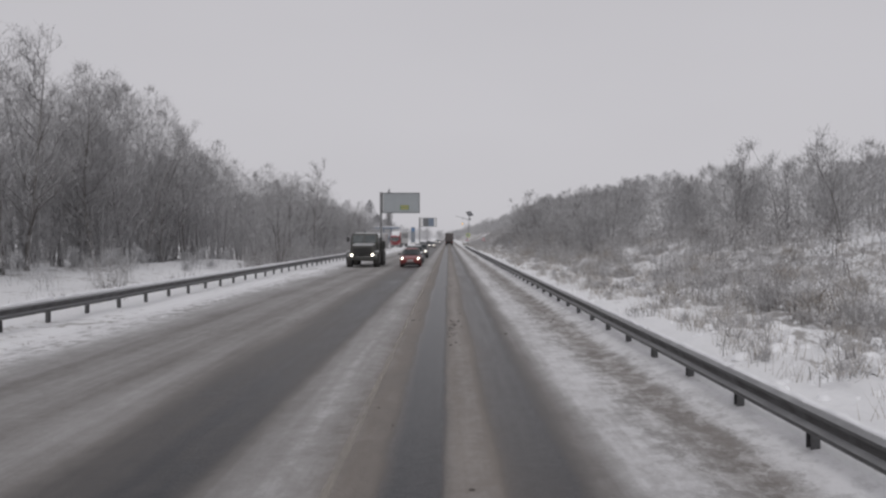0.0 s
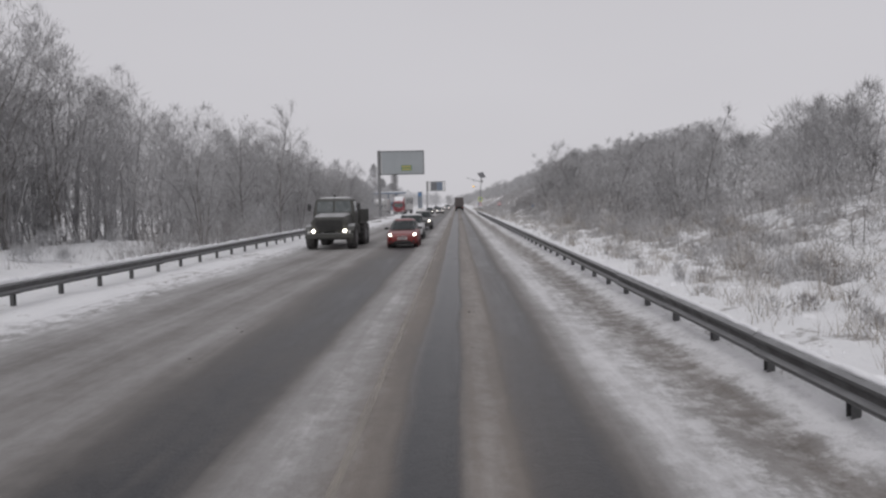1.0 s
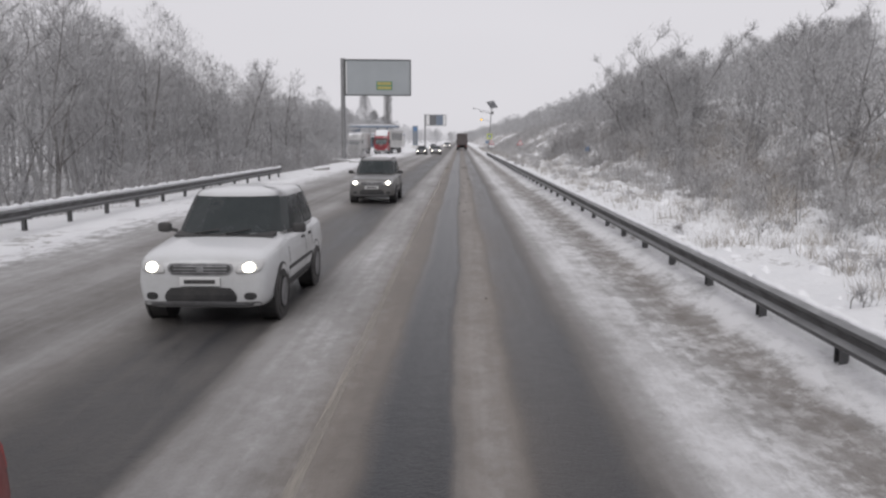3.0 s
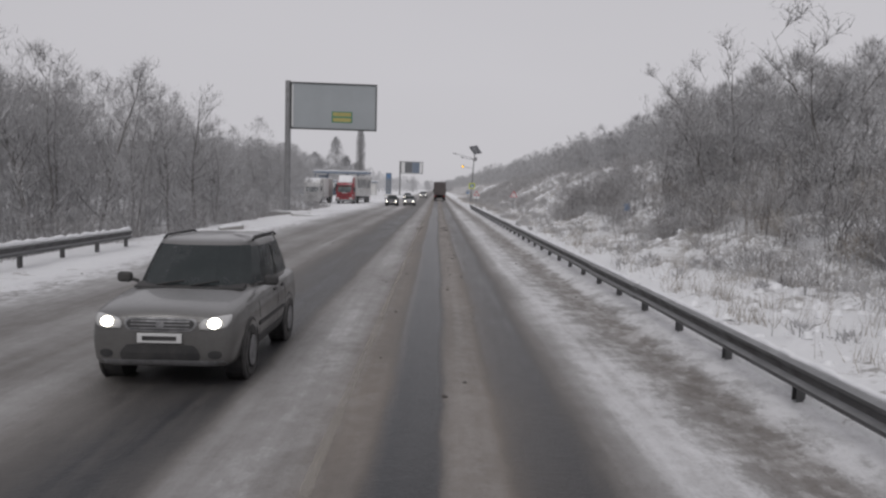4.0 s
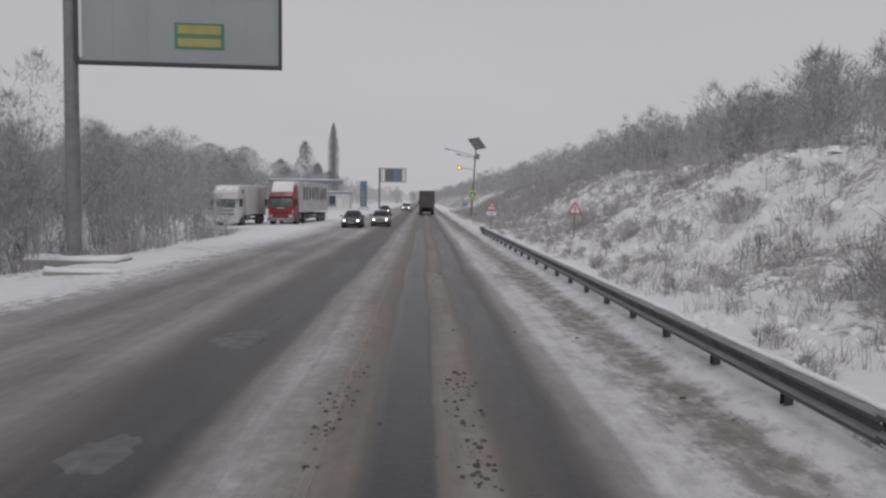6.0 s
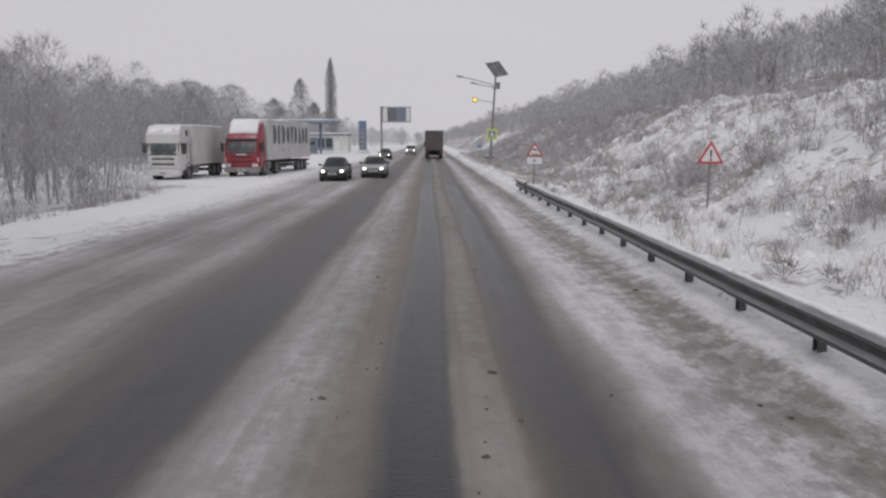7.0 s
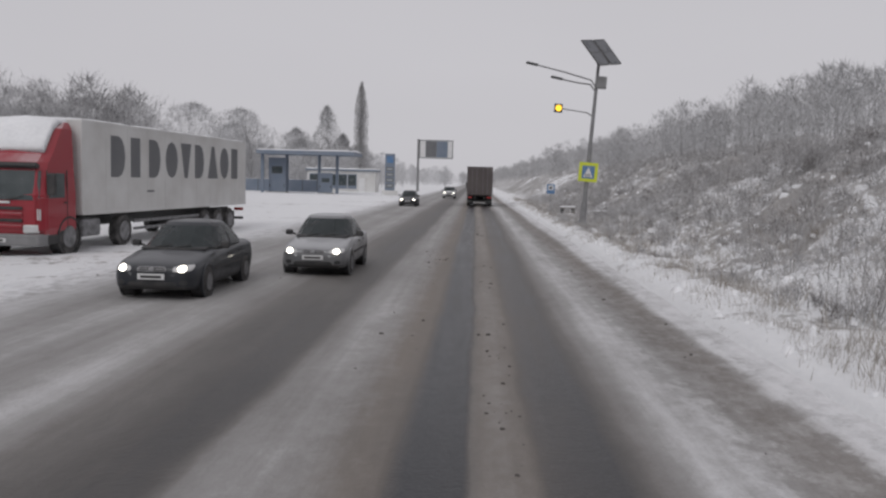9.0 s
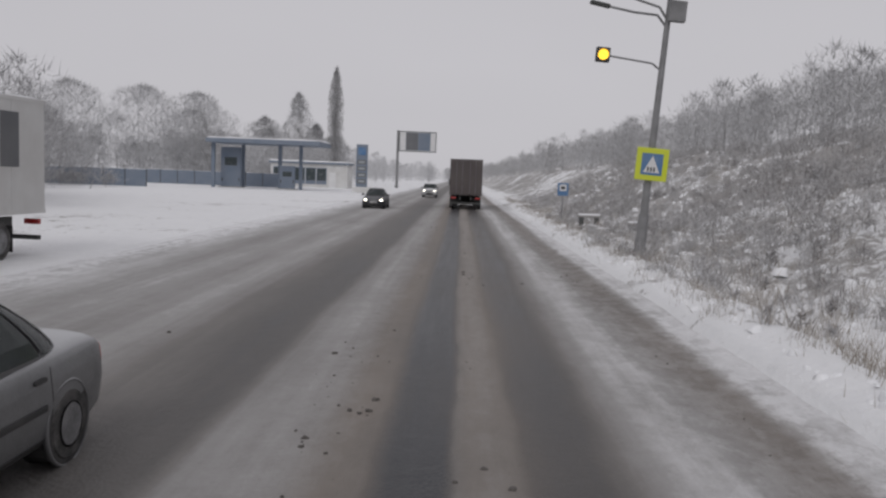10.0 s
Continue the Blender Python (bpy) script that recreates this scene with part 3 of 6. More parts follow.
right_rail = guard_rail(3.98, 0.55, -15.8, 184.0, 2.22, 4.44, -1, "dark dirty galvanised crash barrier with a line of snow on top")
part("end_cap", box(-0.2, -0.02, 195.9, 196.12, 0.36, 0.76, 0.02), DARK_STEEL, right_rail, "dark flared end piece")
guard_rail(-11.25, 0.55, -12.0, 118.0, 2.5, 5.0, 1, "galvanised crash barrier along the far verge with thick snow on top", 2.2)

# ---- billboards ----


def billboard(m, sticker, label, face):
    b = thing("billboard", m, label, "billboard", "roadside billboards")
    part("post", rod((0, 0.05, -0.5), (0, 0.05, 11.4), 0.27, 0.24, 18), POLE, b, smooth=False)
    part("post_flange", rod((0, 0.05, 0.3), (0, 0.05, 0.42), 0.48, n=18), POLE, b)
    board = part("board", box(0.32, 7.5, -0.12, 0.2, 7.42, 11.2, 0.01, 1), face, b, "blank weathered board face")
    for name, args in (("frame_top", (0.22, 7.6, -0.2, 0.28, 11.2, 11.3)), ("frame_bottom", (0.22, 7.6, -0.2, 0.28, 7.32, 7.42)),
                       ("frame_side", (7.5, 7.6, -0.2, 0.28, 7.42, 11.2)), ("frame_side", (0.22, 0.32, -0.2, 0.28, 7.42, 11.2))):
        part(name, box(*args, 0.008, 1), DARK_STEEL, board)
    part("edge_strip", box(0.325, 0.46, -0.15, -0.125, 7.54, 11.06, 0.005, 1), WHITE_SIGN, board)
    for k in range(1, 6):
        x = 0.32 + k * 7.18 / 6
        part("seam", box(x - 0.012, x + 0.012, -0.128, -0.118, 7.44, 11.18), face, board)
    for z in (7.9, 9.4, 10.9):
        part("bracket", box(-0.1, 0.4, 0.2, 0.32, z - 0.08, z + 0.08, 0.01, 1), DARK_STEEL, b)
    if sticker:
        s = part("sticker", box(3.72, 5.5, -0.142, -0.125, 7.95, 8.9), GREEN, board, "green sticker with two rows of yellow writing")
        part("writing_bar", box(3.83, 5.39, -0.15, -0.143, 8.5, 8.82), YELLOW, s)
        part("writing_bar", box(3.83, 5.39, -0.15, -0.143, 8.04, 8.34), YELLOW, s)
    else:
        for name, x0, x1, mt in (("poster_margin", 0.55, 1.5, WHITE_SIGN), ("poster_field", 1.6, 4.0, LETTER), ("poster_field", 4.0, 6.4, BLUE_WALL), ("poster_margin", 6.5, 7.4, WHITE_SIGN)):
            part(name, box(x0, x1 - 0.02, -0.14, -0.122, 7.6, 11.05), mt, board)
    return b


billboard(pose(-13.0, 158.9, 0, 0, 0, 6.0), True, "large blank grey billboard cantilevered from a single round post", BOARD)
billboard(pose(-12.5, 359.0, 0, 0, 0, 6.0), False, "distant billboard with a dark poster on a single post", HAZED_BOARD)


def slab(m, sx, sy, sz, label):
    t = thing("concrete_slab", m, label, "concrete block")
    part("block", box(-sx / 2, sx / 2, -sy / 2, sy / 2, -0.3, sz, 0.04), CONCRETE, t)
    rng = random.Random(int(sx * 100))
    rings = []
    for k in range(9):
        x = -sx / 2 + sx * k / 8
        h = sz + 0.05 + 0.06 * rng.random()
        rings.append([(x, -sy * 0.48, sz - 0.01), (x, -sy * 0.3, h), (x, sy * 0.25, h + 0.02), (x, sy * 0.48, sz - 0.01)])
    part("snow_cap", loft(rings), SNOW, t, smooth=True)


slab(pose(-12.6, 158.4, 0, 0, 1, 5), 3.2, 2.2, 0.2, "snow-capped concrete footing at the billboard post")
slab(pose(-10.6, 153.9, 0, 2, 3, 20), 2.2, 0.8, 0.14, "loose snow-covered concrete slab on the verge")
slab(pose(-10.9, 131.5, 0, 4, -6, 35), 1.3, 0.4, 0.22, "short snow-covered concrete kerb stone on the verge")

# ---- road signs ----


def triangle(r, y):
    return [(r * math.sin(a), y, r * math.cos(a)) for a in (0, 2 * math.pi / 3, 4 * math.pi / 3)]


def plate(points, y0, y1):
    return loft([[(x, y0, z) for x, _, z in points], [(x, y1, z) for x, _, z in points]])


def rounded_triangle(r, c):
    tri = triangle(r, 0)
    pts = []
    for i in range(3):
        p, a, b = Vector(tri[i]), Vector(tri[i - 1]), Vector(tri[(i + 1) % 3])
        pts += [tuple(p + (a - p).normalized() * c), tuple(p * 0.94), tuple(p + (b - p).normalized() * c)]
    return pts


def warning_sign(m, height, extra, label):
    s = thing("warning_sign", m, label, "road sign")
    part("post", rod((0, 0.05, -0.6), (0, 0.05, height + 0.25), 0.035, n=12), POLE, s)
    face = part("sign_plate", moved(plate(rounded_triangle(0.43, 0.07), 0.0, 0.015), pose(0, 0, height)), RED_SIGN, s, "red-bordered triangle")
    part("sign_field", moved(plate(rounded_triangle(0.31, 0.04), -0.006, 0.0), pose(0, -0.001, height)), WHITE_SIGN, face)
    if extra:
        part("pictogram", join(moved(box(-0.11, 0.11, -0.012, -0.008, 0.05, 0.1, 0.0), pose(0, 0, height, 0, 12)), box(-0.07, 0.03, -0.012, -0.008, height + 0.09, height + 0.125)), BLACK, face)
        for x in (-0.1, 0.06):
            part("pictogram", join(moved(box(-0.02, 0.06, -0.012, -0.008, -0.02, 0.02), pose(x, 0, height - 0.1, 0, 35)), moved(box(-0.02, 0.06, -0.012, -0.008, -0.02, 0.02), pose(x + 0.05, 0, height - 0.13, 0, -25))), BLACK, face)
        lower = part("lower_plate", box(-0.37, 0.37, 0.0, 0.015, height - 0.58, height - 0.23, 0.006, 1), DARK_STEEL, s, "white plate with a snowflake")
        part("plate_field", box(-0.35, 0.35, -0.006, -0.001, height - 0.56, height - 0.25), WHITE_SIGN, lower)
        flake = join(*[moved(box(-0.1, 0.1, -0.012, -0.008, -0.01, 0.01), pose(0, 0, height - 0.405, 0, a)) for a in (0, 60, 120)])
        part("snowflake", flake, BLUE_SIGN, lower)
    else:
        mark = join(plate([(-0.03, 0, 0.16), (0.03, 0, 0.16), (0.016, 0, -0.06), (-0.016, 0, -0.06)], -0.012, -0.008), box(-0.025, 0.025, -0.012, -0.008, -0.135, -0.085))
        part("pictogram", moved(mark, pose(0, 0, height)), BLACK, face)
    return s


warning_sign(pose(4.5, 183.0, 0.3, 0, 1.5, -4), 1.68, True, "red triangular slippery-road sign with a snowflake plate on a thin post")
warning_sign(pose(7.5, 168.9, 0.15, 0, 1, 0), 1.88, False, "red triangular hazard sign with an exclamation mark on a thin post")


def small_sign(m, height, size, label, inner):
    s = thing("information_sign", m, label, "road sign")
    part("post", rod((0, 0.04, -0.6), (0, 0.04, height + size * 0.4), 0.03, n=10), POLE, s)
    face = part("sign_plate", box(-size / 2, size / 2, 0, 0.012, height - size * 0.6, height + size * 0.6, 0.005, 1), BLUE_SIGN, s)
    if inner:
        part("sign_field", box(-size * 0.32, size * 0.32, -0.006, -0.001, height - size * 0.15, height + size * 0.45), WHITE_SIGN, face)
        part("pictogram", box(-size * 0.18, size * 0.18, -0.012, -0.008, height + 0.0, height + size * 0.28, 0.002, 1), BLACK, face)


small_sign(pose(5.85, 244.0, 0.1), 1.95, 0.6, "blue and white bus stop sign on a thin post", True)
small_sign(pose(10.2, 132.3, 0.55), 1.15, 0.34, "small blue marker sign on a thin post", False)

# ---- signal and lamp post at the crossing ----
mast = thing("street_lamp", pose(5.45, 222.4, 0.05, 0, 3.6, 0), "grey roadside lamp post with solar panels, signal arm and crossing sign", "street lamp")
part("pole", rod((0, 0, -0.5), (0, 0, 8.3), 0.13, 0.075, 14), POLE, mast)
part("base_sleeve", rod((0, 0, -0.3), (0, 0, 1.55), 0.18, 0.15, 14), POLE, mast)
for tip, start in (((-3.1, -0.6, 8.0), 7.2), ((-1.75, 0.4, 7.55), 7.0)):
    bow = [Vector((0, 0, start)), Vector((-0.3, tip[1] * 0.15, start + 0.35)), Vector((tip[0] * 0.55, tip[1] * 0.6, start + (tip[2] - start) * 0.75)), Vector(tip)]
    arm = part("lamp_arm", join(*[rod(a, b, 0.035, n=8) for a, b in zip(bow, bow[1:])]), POLE, mast)
    part("lamp_head", moved(box(-0.5, 0.1, -0.11, 0.11, -0.05, 0.06, 0.03), pose(*tip, 0, 8, 0)), DARK_STEEL, arm)
part("cabinet", box(-0.05, 0.45, -0.3, -0.08, 7.15, 7.75, 0.03), POLE, mast, "grey battery cabinet")
# two long solar panels side by side in one slope on a short strut
down = Vector((1.03, -0.5, -1.33)).normalized()
side_way = Vector((0.62, 0.75, 0.19))
side_way = (side_way - down * side_way.dot(down)).normalized()
facing = down.cross(side_way)
for sgn in (-1, 1):
    spot = Vector((0.08, 0.0, 8.95)) + side_way * 0.56 * sgn
    turn = Matrix((side_way, facing, down)).transposed().to_4x4()
    turn = turn @ Matrix.Diagonal((0.9, 1, 0.9, 1))
    turn.translation = spot
    p = part("solar_panel", moved(box(-0.5, 0.5, -0.02, 0.02, -0.84, 0.84, 0.006, 1), turn), PANEL, mast, "tilted solar panel")
    part("panel_frame", moved(join(box(-0.54, 0.54, -0.03, 0.035, 0.84, 0.88), box(-0.54, 0.54, -0.03, 0.035, -0.88, -0.84), box(0.5, 0.54, -0.03, 0.035, -0.84, 0.84), box(-0.54, -0.5, -0.03, 0.035, -0.84, 0.84), box(-0.5, 0.5, 0.02, 0.03, -0.015, 0.015)), turn), ZINC, p)
    part("panel_strut", rod((0.0, 0.0, 8.2), spot - facing * 0.05, 0.028), POLE, mast)
sig = part("signal_arm", join(rod((0, 0, 5.75), (-0.3, 0, 5.95), 0.03, n=8), rod((-0.3, 0, 5.95), (-1.6, 0, 6.05), 0.028, n=8)), POLE, mast)
head_box = part("signal_head", box(-1.96, -1.56, -0.1, 0.1, 5.85, 6.27, 0.02), BLACK, sig, "black square warning signal head")
part("signal_lens", moved(rod((0, -0.125, 0), (0, -0.1, 0), 0.155, n=20), pose(-1.76, 0, 6.06)), AMBER, head_box, "lit amber lens")
part("signal_hood", moved(loft([[(0.17 * math.cos(k * 0.35), y, 0.17 * math.sin(k * 0.35)) for k in range(10)] + [(0.16 * math.cos(k * 0.35), y, 0.16 * math.sin(k * 0.35)) for k in range(9, -1, -1)] for y in (-0.2, -0.1)]), pose(-1.76, 0, 6.06)), BLACK, head_box)
cs = part("crossing_sign", box(-0.47, 0.47, -0.24, -0.22, 2.55, 3.5, 0.01, 1), YELLOW_SIGN, mast, "yellow-green bordered pedestrian crossing sign")
part("sign_field", box(-0.31, 0.31, -0.25, -0.241, 2.71, 3.34), BLUE_SIGN, cs)
part("sign_triangle", plate([(-0.24, 0, 2.78), (0.24, 0, 2.78), (0, 0, 3.28)], -0.258, -0.251), WHITE_SIGN, cs)
for x in (-0.13, -0.04, 0.05):
    part("pictogram", box(x, x + 0.045, -0.266, -0.26, 2.81, 2.94), BLACK, cs)


def bench(m):
    b = thing("bench", m, "low concrete bench with snow on its seat", "bench", "benches by the stop")
    part("seat", box(-0.55, 0.55, -0.22, 0.22, 0.42, 0.52, 0.015, 1), CONCRETE, b)
    for x in (-0.4, 0.4):
        part("leg", box(x - 0.08, x + 0.08, -0.18, 0.18, -0.3, 0.42, 0.015, 1), DARK_STEEL, b)
    part("snow_cap", box(-0.54, 0.54, -0.21, 0.21, 0.515, 0.6, 0.04), SNOW, b)


bench(pose(6.7, 239.7, float(land(6.7, 239.7)), 0, 0, 8))
bench(pose(8.6, 236.9, float(land(8.6, 236.9)), 0, 0, 40))

# ---- vehicles ----


def smooth_rows(rows, n):
    """n samples of a smooth curve through the rows."""
    p = np.array(rows, float)
    p = np.concatenate([[2 * p[0] - p[1]], p, [2 * p[-1] - p[-2]]])
    out = []
    for s in np.linspace(0, len(rows) - 1 - 1e-9, n):
        i = int(s)
        t = s - i
        a, b, c, d = p[i:i + 4]
        out.append(0.5 * (2 * b + (c - a) * t + (2 * a - 5 * b + 4 * c - d) * t * t + (3 * b - a - 3 * c + d) * t ** 3))
    return np.array(out)


def inlay(skin, corners, way, proud=0.008, depth=0.03, nu=8, nv=5, bulge=0.5):
    """A four-cornered field with rounded corners, laid along way onto a body's skin. corners: lower two, then upper two in ring order."""
    way = Vector(way)
    c = [Vector(p) for p in corners]
    bm = bmesh.new()
    rows = []
    for j in range(nv + 1):
        row = []
        for i in range(nu + 1):
            u, v = 2 * i / nu - 1, 2 * j / nv - 1
            s, t = 0.5 + 0.5 * u * math.sqrt(1 - bulge * v * v / 2), 0.5 + 0.5 * v * math.sqrt(1 - bulge * u * u / 2)
            p = (c[0] * (1 - s) + c[1] * s) * (1 - t) + (c[3] * (1 - s) + c[2] * s) * t
            hit = skin.ray_cast(p, way)[0] or skin.find_nearest(p)[0]
            row.append((bm.verts.new(hit - way * proud), bm.verts.new(hit + way * depth)))
        rows.append(row)
    for j in range(nv):
        for i in range(nu):
            q = (rows[j][i], rows[j][i + 1], rows[j + 1][i + 1], rows[j + 1][i])
            bm.faces.new([k[0] for k in q])
            bm.faces.new([k[1] for k in q[::-1]])
    rim = rows[0] + [r[-1] for r in rows[1:]] + rows[-1][-2::-1] + [r[0] for r in rows[-2:0:-1]]
    for p, q in zip(rim, rim[1:] + rim[:1]):
        bm.faces.new((p[0], p[1], q[1], q[0]))
    bmesh.ops.recalc_face_normals(bm, faces=bm.faces)
    return bm


def car(m, paint, label, L, W, hull, glass, belt, roof_z, taper, wheel_r, lamp_field, grille, intake, rails=False, lamp=HEADLAMP, slats=2, skid=None):
    """A passenger car that faces -y. hull: (y, share of the half width, underside, bonnet or boot height); glass: y of windscreen foot and head, rear window head and foot;
    lamp_field: four (x, z) corners of a headlamp, inner lower one first; grille, intake: half width, its share at the top, lower and upper height."""
    c = thing("car", m, label, "car")
    h = W / 2
    rings = []
    for y, ws, zl, zt in smooth_rows(hull, 46):
        w, d = h * min(ws, 1.0), zt - zl
        ring = [(0.0, zt + 0.022), (w * 0.3, zt + 0.018), (w * 0.6, zt + 0.004), (w * 0.8, zt - 0.018), (w * 0.91, zt - 0.05), (w * 0.965, zt - 0.1 * min(1, d / 0.5)), (w * 0.99, zt - 0.36 * d),
                (w, zt - 0.52 * d), (w * 0.985, zt - 0.7 * d), (w * 0.965, zl + 0.13 * d), (w * 0.91, zl + 0.04 * d), (w * 0.7, zl)]
        rings.append([(x, y, z) for x, z in ring] + [(-x, y, z) for x, z in ring[:0:-1]])
    bm = loft(rings)
    skin = BVHTree.FromBMesh(bm)
    body = part("body", bm, paint, c, smooth=True)
    low = min(r[2] for r in hull)
    g0, g1, g2, g3 = glass
    hb, ht, power = h * 0.925, h * taper, 4.2

    def level(t):
        """Half width, front, rear and height of the cabin at share t of its height."""
        return hb + (ht - hb) * t ** 1.35, g0 + (g1 - g0) * t, g3 + (g2 - g3) * t ** 1.3, belt - 0.06 + (roof_z - 0.04 - belt + 0.06) * t

    def ends(x, t, front, proud=0.0):
        """A point of the windscreen's or rear window's surface: share x across."""
        w, y0, y1, z = level(t)
        bow = (1 - abs(x) ** power) ** (1 / power) * (y1 - y0) / 2 + 0.09 * (1 - x * x)
        return Vector((x * w, (y0 + y1) / 2 + (-bow - proud if front else bow + proud), z + proud * 0.6))

    def flank(s, t, side, proud=0.0):
        """A point of the cabin's side: share s along."""
        w, y0, y1, z = level(t)
        return Vector((side * (w * (1 - abs(s) ** power) ** (1 / power) + proud), (y0 + y1) / 2 + s * (y1 - y0) / 2, z + proud * 0.4))
    cabin = []
    for t in (0.0, 0.2, 0.4, 0.6, 0.8, 0.92, 1.0):
        ring = [ends(x, t, True) for x in (-0.93, -0.8, -0.5, 0, 0.5, 0.8, 0.93)] + [flank(s, t, 1) for s in (-0.85, -0.5, 0, 0.5, 0.85)]
        ring += [ends(x, t, False) for x in (0.93, 0.8, 0.5, 0, -0.5, -0.8, -0.93)] + [flank(s, t, -1) for s in (0.85, 0.5, 0, -0.5, -0.85)]
        cabin.append(ring)
    top = cabin[-1]
    heart = sum(top, Vector()) / len(top)
    for shrink, up in ((0.975, 0.018), (0.93, 0.036), (0.8, 0.055), (0.45, 0.075)):
        cabin.append([heart + (p - heart) * shrink + Vector((0, 0, up)) for p in top])
    part("roof", loft(cabin), paint, c, smooth=True)

    def glazing(name, rows):
        bm = bmesh.new()
        cols = [[bm.verts.new(p) for p in row] for row in rows]
        for a, b in zip(cols, cols[1:]):
            for k in range(len(a) - 1):
                bm.faces.new((a[k], a[k + 1], b[k + 1], b[k]))
        bmesh.ops.solidify(bm, geom=bm.faces[:], thickness=0.016)
        bmesh.ops.recalc_face_normals(bm, faces=bm.faces)
        return part(name, bm, GLASS, c)
    heights = (0.12, 0.35, 0.6, 0.8, 0.93)
    for front, name in ((True, "windscreen"), (False, "rear_window")):
        glazing(name, [[ends(x, t, front, 0.014) for x in (-0.9, -0.75, -0.4, 0, 0.4, 0.75, 0.9)] for t in heights])
    mid = g0 + 0.5 * (g3 - g0) - 0.06
    for side in (-1, 1):
        for s0, s1 in ((-0.82, -0.06), (0.0, 0.5), (0.55, 0.78)):
            glazing("side_window", [[flank(s0 + (s1 - s0) * k / 4, t, side, 0.012) for k in range(5)] for t in heights[:-1] + (0.9,)])
        arm = rod((side * h * 0.9, g0 + 0.42, belt + 0.01), (side * (h + 0.04), g0 + 0.42, belt + 0.04), 0.025, n=8)
        shell = moved(box(-0.1, 0.1, -0.055, 0.055, -0.07, 0.07, 0.045, 3), pose(side * (h + 0.09), g0 + 0.42, belt + 0.06, 0, 0, side * 8))
        part("mirror", join(arm, shell), BLACK, c)
        pts = [(side * x, -0.3, z) for x, z in lamp_field]
        unit = part("headlamp", inlay(skin, pts, (0, 1, 0), 0.014, 0.04, 10, 6, 0.55), DIMLAMP, c, smooth=True)
        cx, cz = sum(p[0] for p in pts) / 4, sum(p[2] for p in pts) / 4
        part("bulb", inlay(skin, [(cx - 0.075, -0.3, cz - 0.06), (cx + 0.075, -0.3, cz - 0.06), (cx + 0.075, -0.3, cz + 0.06), (cx - 0.075, -0.3, cz + 0.06)], (0, 1, 0), 0.024, 0.0, 6, 6, 1.0), lamp, unit,
             "lit bulb behind the lamp glass" if lamp is HEADLAMP else "")
        fz = low + 0.17
        part("fog_lamp", inlay(skin, [(side * h * 0.62, -0.3, fz - 0.05), (side * h * 0.8, -0.3, fz - 0.05), (side * h * 0.8, -0.3, fz + 0.05), (side * h * 0.62, -0.3, fz + 0.05)], (0, 1, 0), 0.006, 0.03, 6, 4, 0.9), BLACK, c)
        tz = belt - 0.2
        part("tail_lamp", inlay(skin, [(side * h * 0.6, L + 0.3, tz - 0.1), (side * h * 0.9, L + 0.3, tz - 0.1), (side * h * 0.9, L + 0.3, tz + 0.1), (side * h * 0.6, L + 0.3, tz + 0.1)], (0, -1, 0), 0.012, 0.03), RED_LENS, c)
        way = (-side, 0, 0)

        def flat(y0, y1, z0, z1):
            return [(side * (h + 0.3), y0, z0), (side * (h + 0.3), y1, z0), (side * (h + 0.3), y1, z1), (side * (h + 0.3), y0, z1)]
        front_axle, rear_axle = 0.165 * L + 0.1, L * 0.8
        for wy in (front_axle, rear_axle):
            # Black disc on the closed flank stands in for the shaded arch opening.
            part("wheel_arch_shade", lathe([(-side * 0.25, wheel_r * 1.13), (side * 0.002, wheel_r * 1.13), (side * 0.004, wheel_r * 0.4)], (side * (h - 0.012), wy, wheel_r + 0.01), 28), BLACK, c)
            part("fender_lip", lathe([(-side * 0.03, wheel_r * 1.21), (side * 0.006, wheel_r * 1.2), (side * 0.012, wheel_r * 1.13), (-side * 0.03, wheel_r * 1.13)], (side * (h - 0.012), wy, wheel_r + 0.01), 28), BLACK if skid else paint, c, smooth=True)
            wheel(c, side * (h - 0.1), wy, wheel_r, 0.205, side)
        part("sill", inlay(skin, flat(front_axle + wheel_r * 1.1, rear_axle - wheel_r * 1.1, low + 0.02, low + (0.19 if skid else 0.1)), way, 0.008, 0.02, 10, 3, 0.0), BLACK, c)
        part("side_moulding", inlay(skin, flat(front_axle + wheel_r * 1.3, rear_axle - wheel_r * 1.25, low + 0.33, low + 0.38), way, 0.014, 0.02, 10, 2, 0.0), BLACK, c)
        for y in (g0 + 0.2, mid, rear_axle - wheel_r * 0.9):
            part("door_seam", inlay(skin, flat(y - 0.006, y + 0.006, low + 0.12, belt - 0.09), way, 0.002, 0.01, 1, 6, 0.0), BLACK, c)
        for y in (mid - 0.2, rear_axle - wheel_r * 0.9 - 0.18):
            part("door_handle", inlay(skin, flat(y - 0.09, y + 0.09, belt - 0.18, belt - 0.14), way, 0.022, 0.01, 4, 2, 0.5), BLACK, c)

    def nose(name, w, share, z0, z1, proud, mt, parent, bulge=0.4, label=""):
        return part(name, inlay(skin, [(-w, -0.4, z0), (w, -0.4, z0), (w * share, -0.4, z1), (-w * share, -0.4, z1)], (0, 1, 0), proud, 0.03, 12, 4, bulge), mt, parent, label)
    gw, gs, gz0, gz1 = grille
    ring = nose("grille_surround", gw, gs, gz0, gz1, 0.01, RIM, c)
    mesh_field = nose("grille", gw * 0.93, gs, gz0 + 0.018, gz1 - 0.018, 0.016, BLACK, ring)
    for k in range(slats):
        z = gz0 + (gz1 - gz0) * (k + 1) / (slats + 1)
        nose("grille_slat", gw * 0.86, 1.0, z - 0.008, z + 0.008, 0.022, RIM, mesh_field, 0.0)
